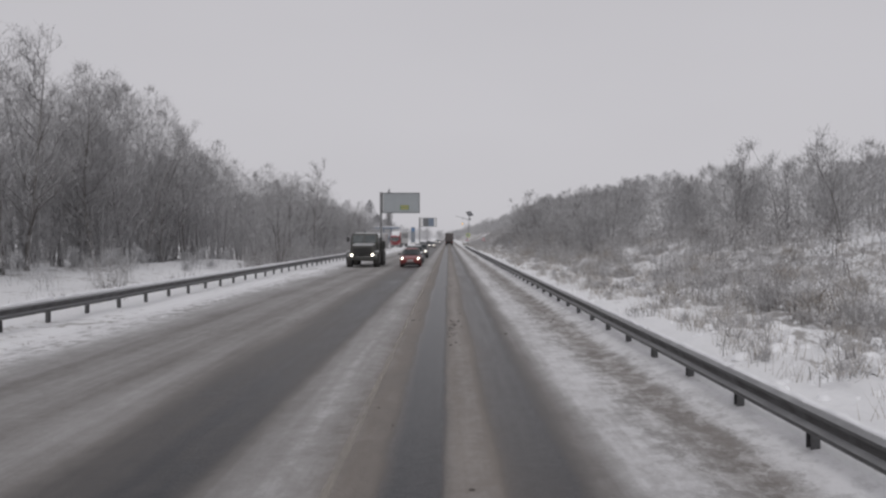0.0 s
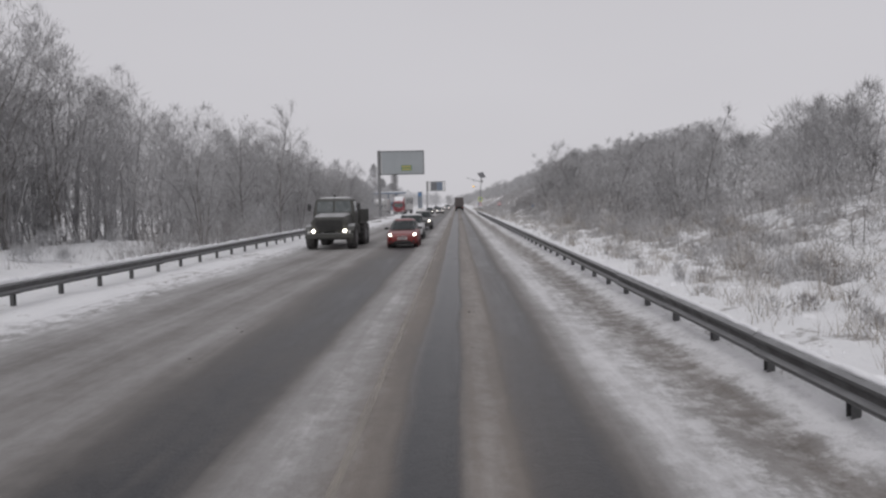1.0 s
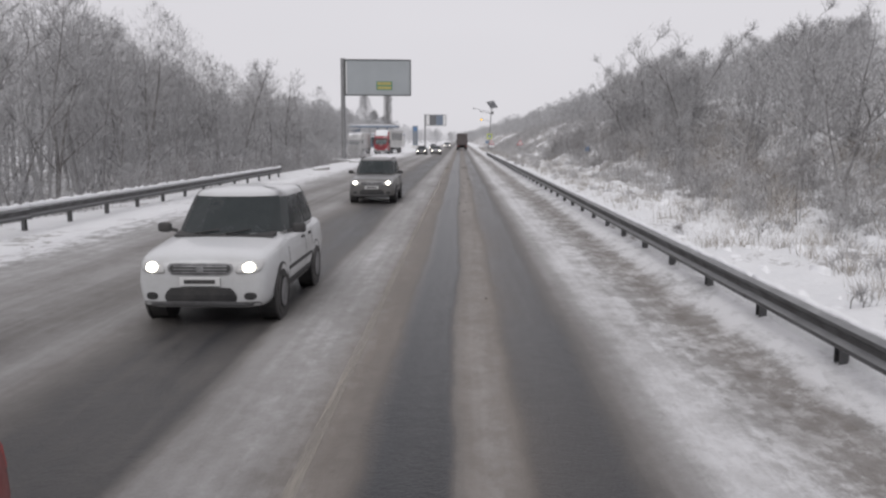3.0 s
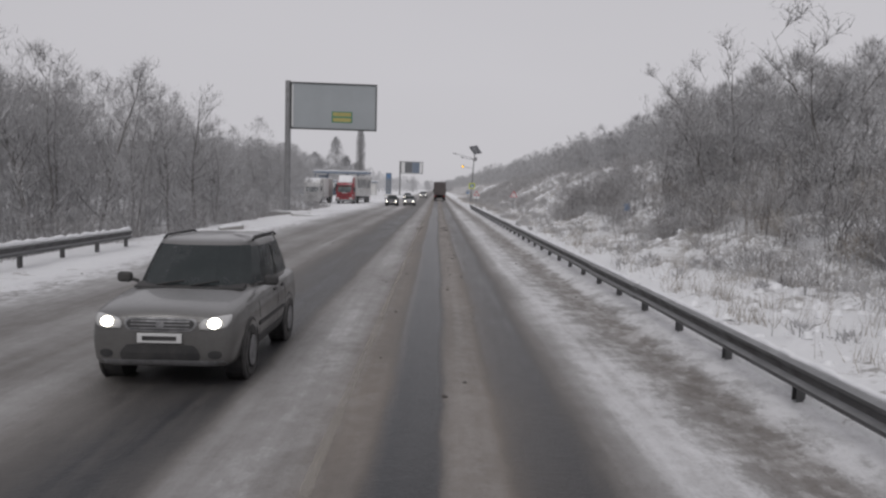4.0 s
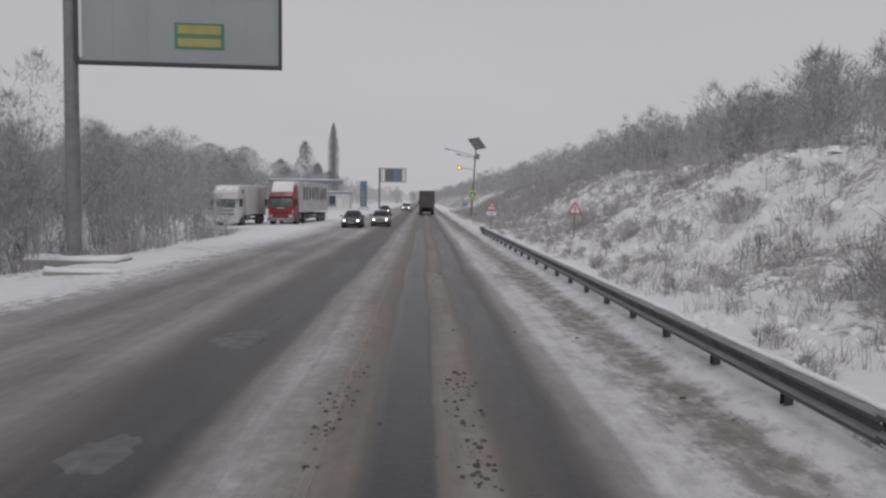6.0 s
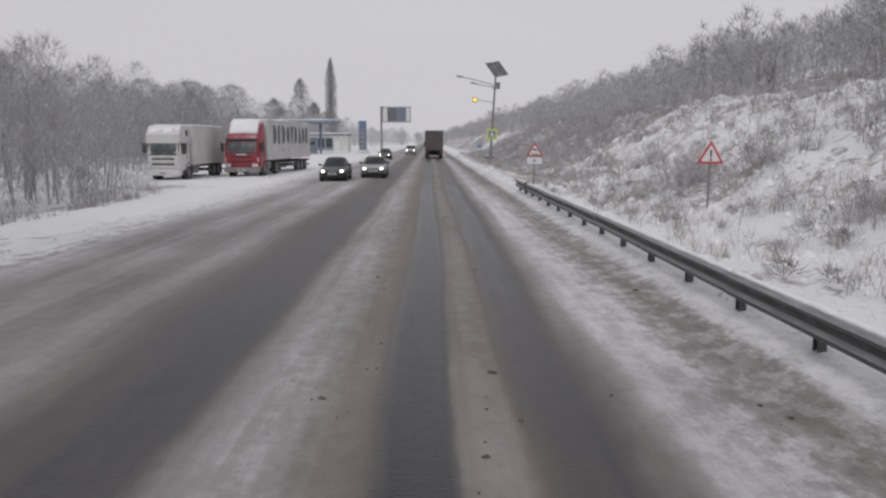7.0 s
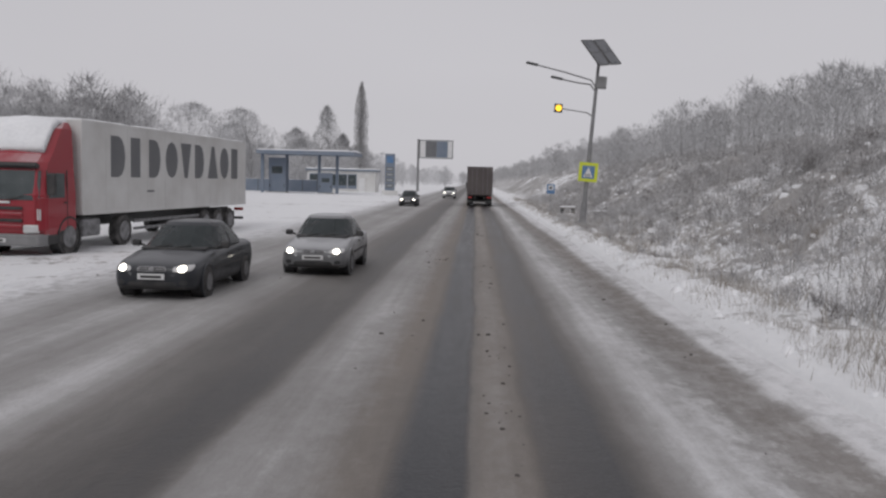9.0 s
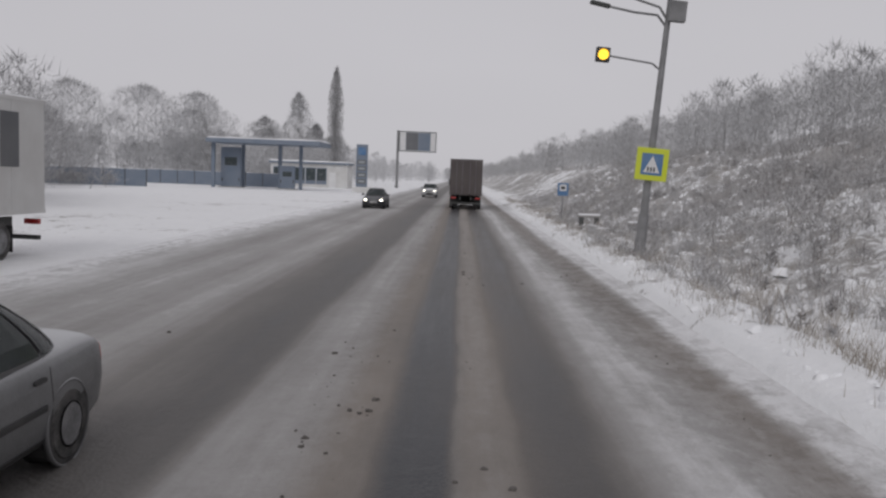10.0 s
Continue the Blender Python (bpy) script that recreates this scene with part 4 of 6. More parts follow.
    nose("badge", 0.05, 1.0, (gz0 + gz1) / 2 - 0.045, (gz0 + gz1) / 2 + 0.045, 0.03, RIM, ring, 1.0)
    iw, ish, iz0, iz1 = intake
    nose("air_intake", iw, ish, iz0, iz1, 0.006, BLACK, c)
    nose("bumper_lip", h * 0.86, 1.0, low + 0.03, low + 0.1, 0.012, skid or BLACK, c, 0.2)
    pz = (gz0 + iz1) / 2
    pl = part("number_plate", box(-0.26, 0.26, -0.035, -0.012, pz - 0.056, pz + 0.056, 0.004, 1), WHITE_SIGN, c)
    part("plate_bar", box(-0.2, 0.2, -0.042, -0.036, pz - 0.025, pz + 0.025), BLACK, pl)
    part("underbody", box(-h * 0.78, h * 0.78, 0.5, L - 0.5, low - 0.03, low + 0.25, 0.02), BLACK, c)
    part("cowl", loft([[(x * hb, g0 + 0.12 * x * x - 0.1, belt - 0.03), (x * hb, g0 + 0.12 * x * x + 0.12, belt - 0.03), (x * hb, g0 + 0.12 * x * x + 0.12, belt + 0.035), (x * hb, g0 + 0.12 * x * x - 0.1, belt - 0.005)] for x in (-0.85, -0.5, 0, 0.5, 0.85)]), BLACK, c)
    for x in (-0.5, 0.05):
        a, b = ends(x, 0.1, True, 0.03), ends(x + 0.42, 0.2, True, 0.03)
        part("wiper", rod(a, b, 0.011, n=5), BLACK, c)
    if rails:
        for side in (-1, 1):
            x = side * (ht - 0.06)
            bar = [(x, g1 + 0.3, roof_z - 0.02), (x, g1 + 0.42, roof_z + 0.022), (x, g2 - 0.3, roof_z + 0.022), (x, g2 - 0.12, roof_z - 0.02)]
            part("roof_rail", join(*[rod(p, q, 0.02, n=8) for p, q in zip(bar, bar[1:])]), BLACK, c)
    return c


def saloon(m, paint, label, lamp=HEADLAMP):
    hull = [(0.0, 0.5, 0.36, 0.53), (0.02, 0.68, 0.28, 0.605), (0.08, 0.82, 0.22, 0.665), (0.2, 0.91, 0.19, 0.715), (0.45, 0.965, 0.18, 0.77), (0.9, 0.99, 0.18, 0.84), (1.3, 1, 0.18, 0.9), (2.2, 1, 0.18, 0.93),
            (3.4, 1, 0.18, 0.95), (3.9, 0.98, 0.19, 0.955), (4.15, 0.93, 0.22, 0.91), (4.25, 0.85, 0.27, 0.82), (4.28, 0.7, 0.34, 0.64)]
    return car(m, paint, label, 4.28, 1.7, hull, (1.15, 1.95, 3.0, 3.75), 0.92, 1.42, 0.66, 0.3,
               [(0.4, 0.55), (0.75, 0.57), (0.76, 0.7), (0.4, 0.66)], (0.3, 0.9, 0.56, 0.66), (0.5, 0.92, 0.27, 0.37), lamp=lamp, slats=1)


def hatchback(m, paint, label):
    hull = [(0.0, 0.5, 0.36, 0.56), (0.02, 0.7, 0.27, 0.65), (0.08, 0.83, 0.21, 0.72), (0.2, 0.92, 0.19, 0.79), (0.45, 0.97, 0.18, 0.87), (0.75, 0.995, 0.18, 0.94), (1.1, 1, 0.18, 1.0), (2.0, 1, 0.18, 1.0),
            (3.2, 1, 0.18, 1.02), (3.7, 0.97, 0.19, 1.02), (3.9, 0.92, 0.24, 0.95), (3.96, 0.86, 0.3, 0.8), (3.98, 0.75, 0.36, 0.6)]
    return car(m, paint, label, 3.98, 1.74, hull, (0.72, 1.7, 3.15, 3.8), 0.99, 1.53, 0.68, 0.31,
               [(0.5, 0.58), (0.74, 0.64), (0.79, 0.86), (0.66, 0.78)], (0.32, 0.85, 0.6, 0.65), (0.55, 0.75, 0.26, 0.4), slats=0)


def suv(m, paint, label, rails=True):
    hull = [(0.0, 0.56, 0.42, 0.68), (0.02, 0.75, 0.33, 0.79), (0.07, 0.88, 0.27, 0.88), (0.18, 0.945, 0.25, 0.95), (0.45, 0.98, 0.25, 1.0), (1.0, 1, 0.25, 1.05), (1.4, 1, 0.25, 1.08), (2.4, 1, 0.25, 1.09),
            (3.4, 1, 0.25, 1.1), (4.0, 0.98, 0.27, 1.1), (4.15, 0.94, 0.33, 1.02), (4.22, 0.86, 0.4, 0.76)]
    return car(m, paint, label, 4.22, 1.79, hull, (1.1, 1.72, 3.7, 4.1), 1.09, 1.67, 0.76, 0.34,
               [(0.44, 0.71), (0.78, 0.73), (0.82, 0.9), (0.47, 0.84)], (0.4, 1.12, 0.69, 0.85), (0.5, 0.86, 0.33, 0.54), rails=rails, slats=3, skid=RIM)


hatchback(pose(-3.02, 67.2, 0.03), RED_CAR, "small red hatchback driving with its headlamps on")
suv(pose(-3.2, 77.3, 0.03), WHITE_CAR, "white off-road car with its headlamps on", False)
suv(pose(-3.25, 98.0, 0.02), GREYBEIGE, "dirty dark grey off-road car with roof rails and lit headlamps")
saloon(pose(-6.1, 196.6, 0.03), DARK_CAR, "dark saloon car with slush on its flanks and lit headlamps")
saloon(pose(-3.92, 201.2, 0.03), SILVER, "silver-grey saloon car driving with its headlamps on")
saloon(pose(-6.2, 257.0, 0.03), DARK_CAR, "dark estate-like car further down the road")
suv(pose(-3.6, 296.0, 0.03), WHITE_CAR, "white van-like car far down the road with lit headlamps", False)


def lorry_wheels(t, ys, half, r, dual):
    for y in ys:
        for side in (-1, 1):
            wheel(t, side * (half - 0.17), y, r, 0.3, side)
            if dual:
                wheel(t, side * (half - 0.5), y, r, 0.3, side)


def cab(t, paint, h, half=1.24, roof_snow=True, lamp=DIMLAMP, visor=True, bumper=None):
    """The cab of a forward-control lorry that faces -y; h: height of its roof."""
    rings = []
    top = ((2.66, 0.27, half - 0.06), (2.9, 0.5, half - 0.07), (h - 0.2, 1.0, half - 0.1), (h, 1.3, half - 0.2)) if h > 3.0 else ((h - 0.1, 0.28, half - 0.07), (h, 0.4, half - 0.15))
    for z, y0, w in ((0.55, 0.06, half - 0.03), (0.8, 0.0, half), (1.35, 0.0, half), (1.75, 0.03, half), (2.45, 0.2, half - 0.05), *top):
        rings.append([(-w, y0 + 0.25, z), (-w + 0.2, y0 + 0.05, z), (0, y0, z), (w - 0.2, y0 + 0.05, z), (w, y0 + 0.25, z), (w, 1.75, z), (-w, 1.75, z)])
    body = part("cab", loft(rings), paint, t)
    glass_rows = []
    for z, y0, w in ((1.6, 0.015, half - 0.1), (2.05, 0.1, half - 0.12), (2.42, 0.187, half - 0.15)):
        front_line = [(-w, y0 + 0.125, z), (-w + 0.16, y0 + 0.035, z), (0, y0 - 0.018, z), (w - 0.16, y0 + 0.035, z), (w, y0 + 0.125, z)]
        glass_rows.append(front_line + [(w - 0.05, y0 + 0.4, z), (-w + 0.05, y0 + 0.4, z)])
    part("windscreen", loft(glass_rows), GLASS, body)
    for x in (-0.55, 0.25):
        part("wiper", rod((x, -0.03, 1.6), (x + 0.5, 0.015, 1.72), 0.014, n=5), BLACK, body)
    if visor:
        part("sun_visor", moved(box(-half + 0.14, half - 0.14, -0.14, 0.04, -0.015, 0.1, 0.015), pose(0, 0.18, 2.5, -28)), BLACK, body)
    for k in range(4):
        z = 0.82 + k * 0.17
        part("grille_slat", box(-0.72, 0.72, -0.035, 0.02, z, z + 0.09, 0.015, 1), BLACK if k % 2 else paint, body)
    part("badge_bar", box(-0.35, 0.35, -0.02, 0.03, 1.5, 1.57, 0.01, 1), WHITE_SIGN, body)
    part("bumper", box(-half, half, -0.08, 0.5, 0.32, 0.66, 0.06), bumper or BLACK, t)
    pl = part("number_plate", box(-0.27, 0.27, -0.1, -0.085, 0.42, 0.54, 0.004, 1), WHITE_SIGN, t)
    part("plate_bar", box(-0.2, 0.2, -0.107, -0.101, 0.45, 0.51), BLACK, pl)
    for side in (-1, 1):
        a, b = sorted((side * (half + 0.06), side * (half + 0.3)))
        part("mirror", box(a, b, 0.22, 0.36, 1.75, 2.35, 0.04), BLACK, body)
        part("headlamp", moved(box(-0.21, 0.21, -0.05, 0.05, -0.12, 0.12, 0.04), pose(side * 0.95, 0.05, 0.8, 0, 0, side * 18)), lamp, body)
        part("corner_lamp", moved(box(-0.05, 0.05, -0.04, 0.04, -0.16, 0.16, 0.02), pose(side * (half - 0.1), 0.11, 1.2, 0, 0, side * 40)), DIMLAMP, body)
        part("wind_deflector", moved(box(-0.02, 0.02, -0.16, 0.16, -0.5, 0.42, 0.015), pose(side * (half - 0.045), 0.22, 1.25, 0, 0, side * -20)), paint, body)
        a, b = sorted((side * (half - 0.02), side * (half + 0.008)))
        part("side_window", box(a, b, 0.42, 1.2, 1.66, 2.36, 0.01, 1), GLASS, body)
        for y in (0.36, 1.32):
            part("door_seam", box(a, b, y - 0.008, y + 0.008, 0.75, 2.45), BLACK, body)
        part("door_handle", box(a, side * (half + 0.03) if side > 0 else b, 1.15, 1.3, 1.5, 1.54) if side > 0 else box(side * (half + 0.03), b, 1.15, 1.3, 1.5, 1.54), BLACK, body)
        a, b = sorted((side * (half - 0.3), side * (half + 0.01)))
        part("step", box(a, b, 0.35, 0.95, 0.35, 0.62, 0.03), BLACK, t)
        part("mudguard", lathe([(-0.16, 0.6), (0.17, 0.6), (0.17, 0.545), (-0.16, 0.545)], (side * (half - 0.16), 1.42, 0.52), 20), BLACK, t)
        part("fuel_tank", box(min(side * 0.75, side * 1.22), max(side * 0.75, side * 1.22), 2.15, 3.2, 0.45, 1.0, 0.1), RIM, t)
    if roof_snow:
        rng = random.Random(5)
        rings = []
        for k in range(11):
            y = 0.56 + k * 1.2 / 10
            z = float(np.interp(y, [0.27, 0.5, 1.0, 1.3], [2.66, 2.9, h - 0.2, h]))
            w = half - 0.2
            rings.append([(-w, y, z - 0.06), (-w * 0.9, y, z + 0.1 + 0.05 * rng.random()), (0, y, z + 0.14 + 0.04 * rng.random()), (w * 0.9, y, z + 0.1 + 0.05 * rng.random()), (w, y, z - 0.06)])
        part("snow_cap", loft(rings), SNOW, body, "snow lying on the cab roof", smooth=True)


def trailer(t, sheet_mat, y0, y1, z0, z1, half, wheel_ys, rib=0):
    b = part("box_body", box(-half, half, y0, y1, z0, z1, 0.02, 1), sheet_mat, t)
    for z in (z0, z1 - 0.1):
        for side in (-1, 1):
            a, c = sorted((side * (half - 0.01), side * (half + 0.012)))
            part("edge_rail", box(a, c, y0, y1, z, z + 0.1), sheet_mat, b)
    for side in (-1, 1):
        for k in range(1, rib):
            y = y0 + (y1 - y0) * k / rib
            a, c = sorted((side * (half - 0.004), side * (half + 0.006)))
            part("panel_seam", box(a, c, y - 0.015, y + 0.015, z0 + 0.1, z1 - 0.1), sheet_mat, b)
        a, c = sorted((side * (half - 0.08), side * (half - 0.04)))
        for z in (0.5, 0.75):
            part("side_guard", box(a, c, y0 + 3.2, wheel_ys[0] - 0.7, z, z + 0.1), RIM, t)
        part("rear_door", box(min(side * 0.01, side * (half - 0.05)), max(side * 0.01, side * (half - 0.05)), y1, y1 + 0.03, z0 + 0.08, z1 - 0.1, 0.01, 1), sheet_mat, b)
        for x in (0.3, 0.75):
            part("locking_bar", rod((side * x, y1 + 0.055, z0 + 0.1), (side * x, y1 + 0.055, z1 - 0.12), 0.017, n=6), RIM, b)
        part("tail_lamp", box(min(side * 0.75, side * 1.15), max(side * 0.75, side * 1.15), y1 - 0.1, y1 + 0.02, 0.82, 0.96, 0.015), RED_LENS, t, "red tail lamp")
        part("mudflap", box(min(side * 0.6, side * 1.2), max(side * 0.6, side * 1.2), wheel_ys[-1] + 0.6, wheel_ys[-1] + 0.62, 0.2, 0.85), BLACK, t)
    part("chassis", join(box(-0.5, -0.38, 1.2, y1 - 0.2, 0.75, 1.0), box(0.38, 0.5, 1.2, y1 - 0.2, 0.75, 1.0), *[box(-0.9, 0.9, y - 0.06, y + 0.06, 0.42, 0.6) for y in wheel_ys]), DARK_STEEL, t)
    part("rear_bumper", box(-half + 0.1, half - 0.1, y1 - 0.12, y1 - 0.02, 0.42, 0.54, 0.02), DARK_STEEL, t)
    rng = random.Random(9)
    rings = []
    for k in range(22):
        y = y0 + 0.05 + (y1 - y0 - 0.1) * k / 21
        rings.append([(-half + 0.05, y, z1 - 0.005), (-half + 0.2, y, z1 + 0.03 + 0.05 * rng.random()), (0, y, z1 + 0.05 + 0.05 * rng.random()), (half - 0.2, y, z1 + 0.03 + 0.05 * rng.random()), (half - 0.05, y, z1 - 0.005)])
    part("snow_cap", loft(rings), SNOW, b, smooth=True)
    lorry_wheels(t, wheel_ys, half, 0.5, False)
    return b


# parked articulated lorry, red cab, white trailer
red_lorry = thing("articulated_lorry", pose(-13.16, 203.42, 0.04, 0, 0, -4.6), "parked lorry with red snow-topped cab and long white trailer", "lorry")
cab(red_lorry, RED_PAINT, 3.85, bumper=POLE)
lorry_wheels(red_lorry, [1.42, 4.6], 1.25, 0.52, False)
rear_box = trailer(red_lorry, WHITE, 2.05, 15.65, 1.12, 3.98, 1.275, [11.2, 12.5, 13.8], 10)
# the name on the trailer's side, as nine plain solid shapes of its letters' size


def outline(kind, w, h):
    """Plain closed outlines (along the side, up) in a field w by h: slab, kite, wedge, bow (straight back, round front) and disc."""
    arc = [(w * 0.5 + w * 0.5 * math.sin(a), h * 0.5 + h * 0.5 * math.cos(a)) for a in (0, 0.5, 1.0, 1.57, 2.1, 2.6, 3.14)]
    if kind == "kite":
        return [(w * 0.36, 0), (w * 0.64, 0), (w, h), (0, h)]
    if kind == "wedge":
        return [(0, 0), (w, 0), (w * 0.62, h), (w * 0.38, h)]
    if kind == "bow":
        return [(0, h), *arc, (0, 0)][::-1]
    if kind == "disc":
        return [(w * 0.5 + w * 0.5 * math.cos(a * 0.5236), h * 0.5 + h * 0.5 * math.sin(a * 0.5236)) for a in range(12)]
    return [(0, 0), (w, 0), (w, h), (0, h)]


for k, kind in enumerate(("bow", "slab", "bow", "disc", "kite", "bow", "wedge", "disc", "slab")):
    y, w = 3.7 + k * 1.27, (0.88, 0.62, 0.84, 0.98, 0.9, 0.84, 1.0, 0.92, 0.7)[k]
    pts = [(y + a, 2.28 + b) for a, b in outline(kind, w, 1.32)]
    part("letter_shape", loft([[(1.276, a, b) for a, b in pts], [(1.29, a, b) for a, b in pts]]), LETTER, rear_box)
part("small_print_bar", box(1.276, 1.29, 6.1, 6.6, 1.78, 1.84), LETTER, rear_box)

# parked white box lorry beside it
white_lorry = thing("box_lorry", pose(-17.0, 198.6, 0.03, 0, 0, -4.0), "parked white box lorry covered in snow", "lorry")
cab(white_lorry, WHITE, 2.75, 1.1, False, visor=False, bumper=WHITE)
part("roof_fairing", loft([[(-1.08, 0.15, 2.35), (1.08, 0.15, 2.35), (1.08, 2.0, 2.35), (-1.08, 2.0, 2.35)], [(-1.08, 0.1, 2.9), (1.08, 0.1, 2.9), (1.08, 2.0, 2.9), (-1.08, 2.0, 2.9)], [(-1.05, 0.6, 3.45), (1.05, 0.6, 3.45), (1.05, 2.0, 3.45), (-1.05, 2.0, 3.45)]]), WHITE, white_lorry, "snowy white roof fairing")
part("snow_cap", loft([[(-1.03, y, 3.44), (-0.85, y, 3.52 + 0.03 * math.sin(7 * y)), (0.85, y, 3.53 - 0.02 * math.sin(5 * y)), (1.03, y, 3.44)] for y in (0.62, 0.8, 1.1, 1.4, 1.7, 1.98)]), SNOW, white_lorry, smooth=True)
part("snow_cap", loft([[(x, 0.12, 2.88), (x, 0.3, 3.12 + 0.03 * math.sin(6 * x)), (x, 0.58, 3.45 + 0.02 * math.cos(5 * x)), (x, 0.62, 3.4), (x, 0.2, 2.88)] for x in (-1.0, -0.6, -0.2, 0.2, 0.6, 1.0)]), SNOW, white_lorry, smooth=True)
part("fairing_vent", moved(rod((1.075, 0, 0), (1.1, 0, 0), 0.2, n=16), pose(0, 1.4, 3.0)), BLACK, white_lorry)
lorry_wheels(white_lorry, [1.42], 1.15, 0.45, False)
trailer(white_lorry, WHITE, 2.05, 8.6, 0.95, 3.5, 1.2, [6.2, 7.2], 5)

# the lorry ahead in the same lane
lead = thing("box_lorry", pose(0.52, 261.9, 0.03, 0, 0, 180) @ pose(0, -12.0, 0), "dirty dark box lorry driving ahead, seen from behind", "lorry")
cab(lead, DARK_CAR, 3.3, 1.2)
lorry_wheels(lead, [1.42, 3.6], 1.25, 0.5, False)
trailer(lead, TARP, 2.0, 12.0, 1.1, 3.92, 1.27, [8.6, 9.9], 6)

# six-wheeled bonneted army lorry
army = thing("army_lorry", pose(-6.95, 66.6, 0.03), "olive-drab six-wheeled bonneted army lorry with an open cargo bed", "lorry")
part("bonnet", loft([[(-0.95, 0.1, 1.0), (0.95, 0.1, 1.0), (0.95, 2.1, 1.0), (-0.95, 2.1, 1.0)], [(-0.98, 0.06, 1.5), (0.98, 0.06, 1.5), (1.05, 2.1, 1.5), (-1.05, 2.1, 1.5)], [(-0.8, 0.12, 1.78), (0.8, 0.12, 1.78), (0.98, 2.1, 1.92), (-0.98, 2.1, 1.92)], [(-0.55, 0.3, 1.86), (0.55, 0.3, 1.86), (0.75, 2.1, 2.0), (-0.75, 2.1, 2.0)]]), ARMY, army)
for k in range(7):
    part("grille_slat", box(-0.72, 0.72, 0.03, 0.07, 1.08 + k * 0.085, 1.12 + k * 0.085), BLACK, army)
army_cab = part("cab", loft([[(-1.15, 1.95, 1.1), (1.15, 1.95, 1.1), (1.15, 3.5, 1.1), (-1.15, 3.5, 1.1)], [(-1.18, 1.95, 1.95), (1.18, 1.95, 1.95), (1.18, 3.5, 1.95), (-1.18, 3.5, 1.95)], [(-1.05, 2.12, 2.72), (1.05, 2.12, 2.72), (1.05, 3.45, 2.72), (-1.05, 3.45, 2.72)], [(-0.95, 2.22, 2.82), (0.95, 2.22, 2.82), (0.95, 3.38, 2.82), (-0.95, 3.38, 2.82)]]), ARMY, army)
for x0, x1 in ((-0.98, -0.06), (0.06, 0.98)):
    part("windscreen", pane([(x0, 1.945, 2.03), (x1, 1.945, 2.03), (x1 * 0.95, 2.08, 2.64), (x0 * 0.95, 2.08, 2.64)], 0.02), GLASS, army_cab)
for side in (-1, 1):
    a, b = sorted((side * 1.0, side * 1.16))
    part("side_window", pane([(side * 1.185, 2.15, 2.02), (side * 1.185, 3.2, 2.02), (side * 1.085, 3.15, 2.62), (side * 1.085, 2.3, 2.62)], 0.02), GLASS, army_cab)
    part("mirror", join(box(*sorted((side * 1.3, side * 1.5)), 2.0, 2.06, 2.1, 2.5, 0.02), rod((side * 1.15, 2.1, 2.3), (side * 1.35, 2.03, 2.3), 0.015, n=6)), BLACK, army_cab)
    part("fender", loft([[(side * 0.72, y, z), (side * 1.34, y, z), (side * 1.34, y, z + 0.06), (side * 0.72, y, z + 0.06)] for y, z in ((0.1, 1.0), (0.3, 1.2), (0.7, 1.32), (1.3, 1.32), (1.75, 1.15), (2.0, 0.8))]), ARMY, army)
    part("headlamp", moved(rod((0, -0.05, 0), (0, 0.1, 0), 0.08, n=16), pose(side * 0.86, 0.0, 1.02)), HEADLAMP, army, "lit round headlamp")
    part("blackout_lamp", moved(rod((0, -0.04, 0), (0, 0.08, 0), 0.07, n=12), pose(side * 1.12, 0.02, 0.98)), DIMLAMP, army)
    part("fuel_tank", box(*sorted((side * 0.75, side * 1.2)), 3.3, 4.2, 0.75, 1.3, 0.1), ARMY, army)
    part("exhaust_stack" if side > 0 else "air_filter", rod((side * 1.0, 3.65, 1.2), (side * 1.0, 3.65, 2.45), 0.12, n=12), DARK_STEEL, army)
part("bumper", box(-1.3, 1.3, -0.15, 0.1, 0.62, 0.9, 0.03), ARMY, army)
for x in (-0.5, 0.5):
    part("tow_hook", rod((x, -0.2, 0.72), (x, -0.1, 0.82), 0.04), DARK_STEEL, army)
part("chassis", join(box(-0.45, -0.33, 0.1, 7.9, 0.75, 1.0), box(0.33, 0.45, 0.1, 7.9, 0.75, 1.0), *[box(-1.0, 1.0, y - 0.08, y + 0.08, 0.5, 0.68) for y in (1.05, 5.6, 7.0)]), DARK_STEEL, army)
part("cargo_floor", box(-1.25, 1.25, 3.95, 8.1, 1.3, 1.42, 0.01, 1), ARMY, army)
for name, args in (("bed_side", (-1.27, -1.2, 3.95, 8.1, 1.42, 2.15)), ("bed_side", (1.2, 1.27, 3.95, 8.1, 1.42, 2.15)), ("bed_front", (-1.2, 1.2, 3.95, 4.02, 1.42, 2.25)), ("tailgate", (-1.2, 1.2, 8.04, 8.1, 1.42, 2.15))):
    panel = part(name, box(*args, 0.008, 1), ARMY, army)
    if name == "bed_side":
        for k in range(7):
            y = 4.1 + k * 0.64
            x = 1.27 if args[0] > 0 else -1.3
            part("rib", box(x, x + 0.03, y, y + 0.08, 1.42, 2.15), ARMY, panel)
part("snow_cap", loft([[(-0.9, y, 2.81), (-0.7, y, 2.87), (0.7, y, 2.88), (0.9, y, 2.81)] for y in (2.25, 2.5, 2.9, 3.3)]), SNOW, army_cab, smooth=True)
part("roof_beacon", rod((0, 2.5, 2.84), (0, 2.5, 3.02), 0.07, n=12), DARK_STEEL, army_cab)
for y in (1.05, 5.6, 7.0):
    for side in (-1, 1):
        wheel(army, side * 1.12, y, 0.65, 0.5, side)

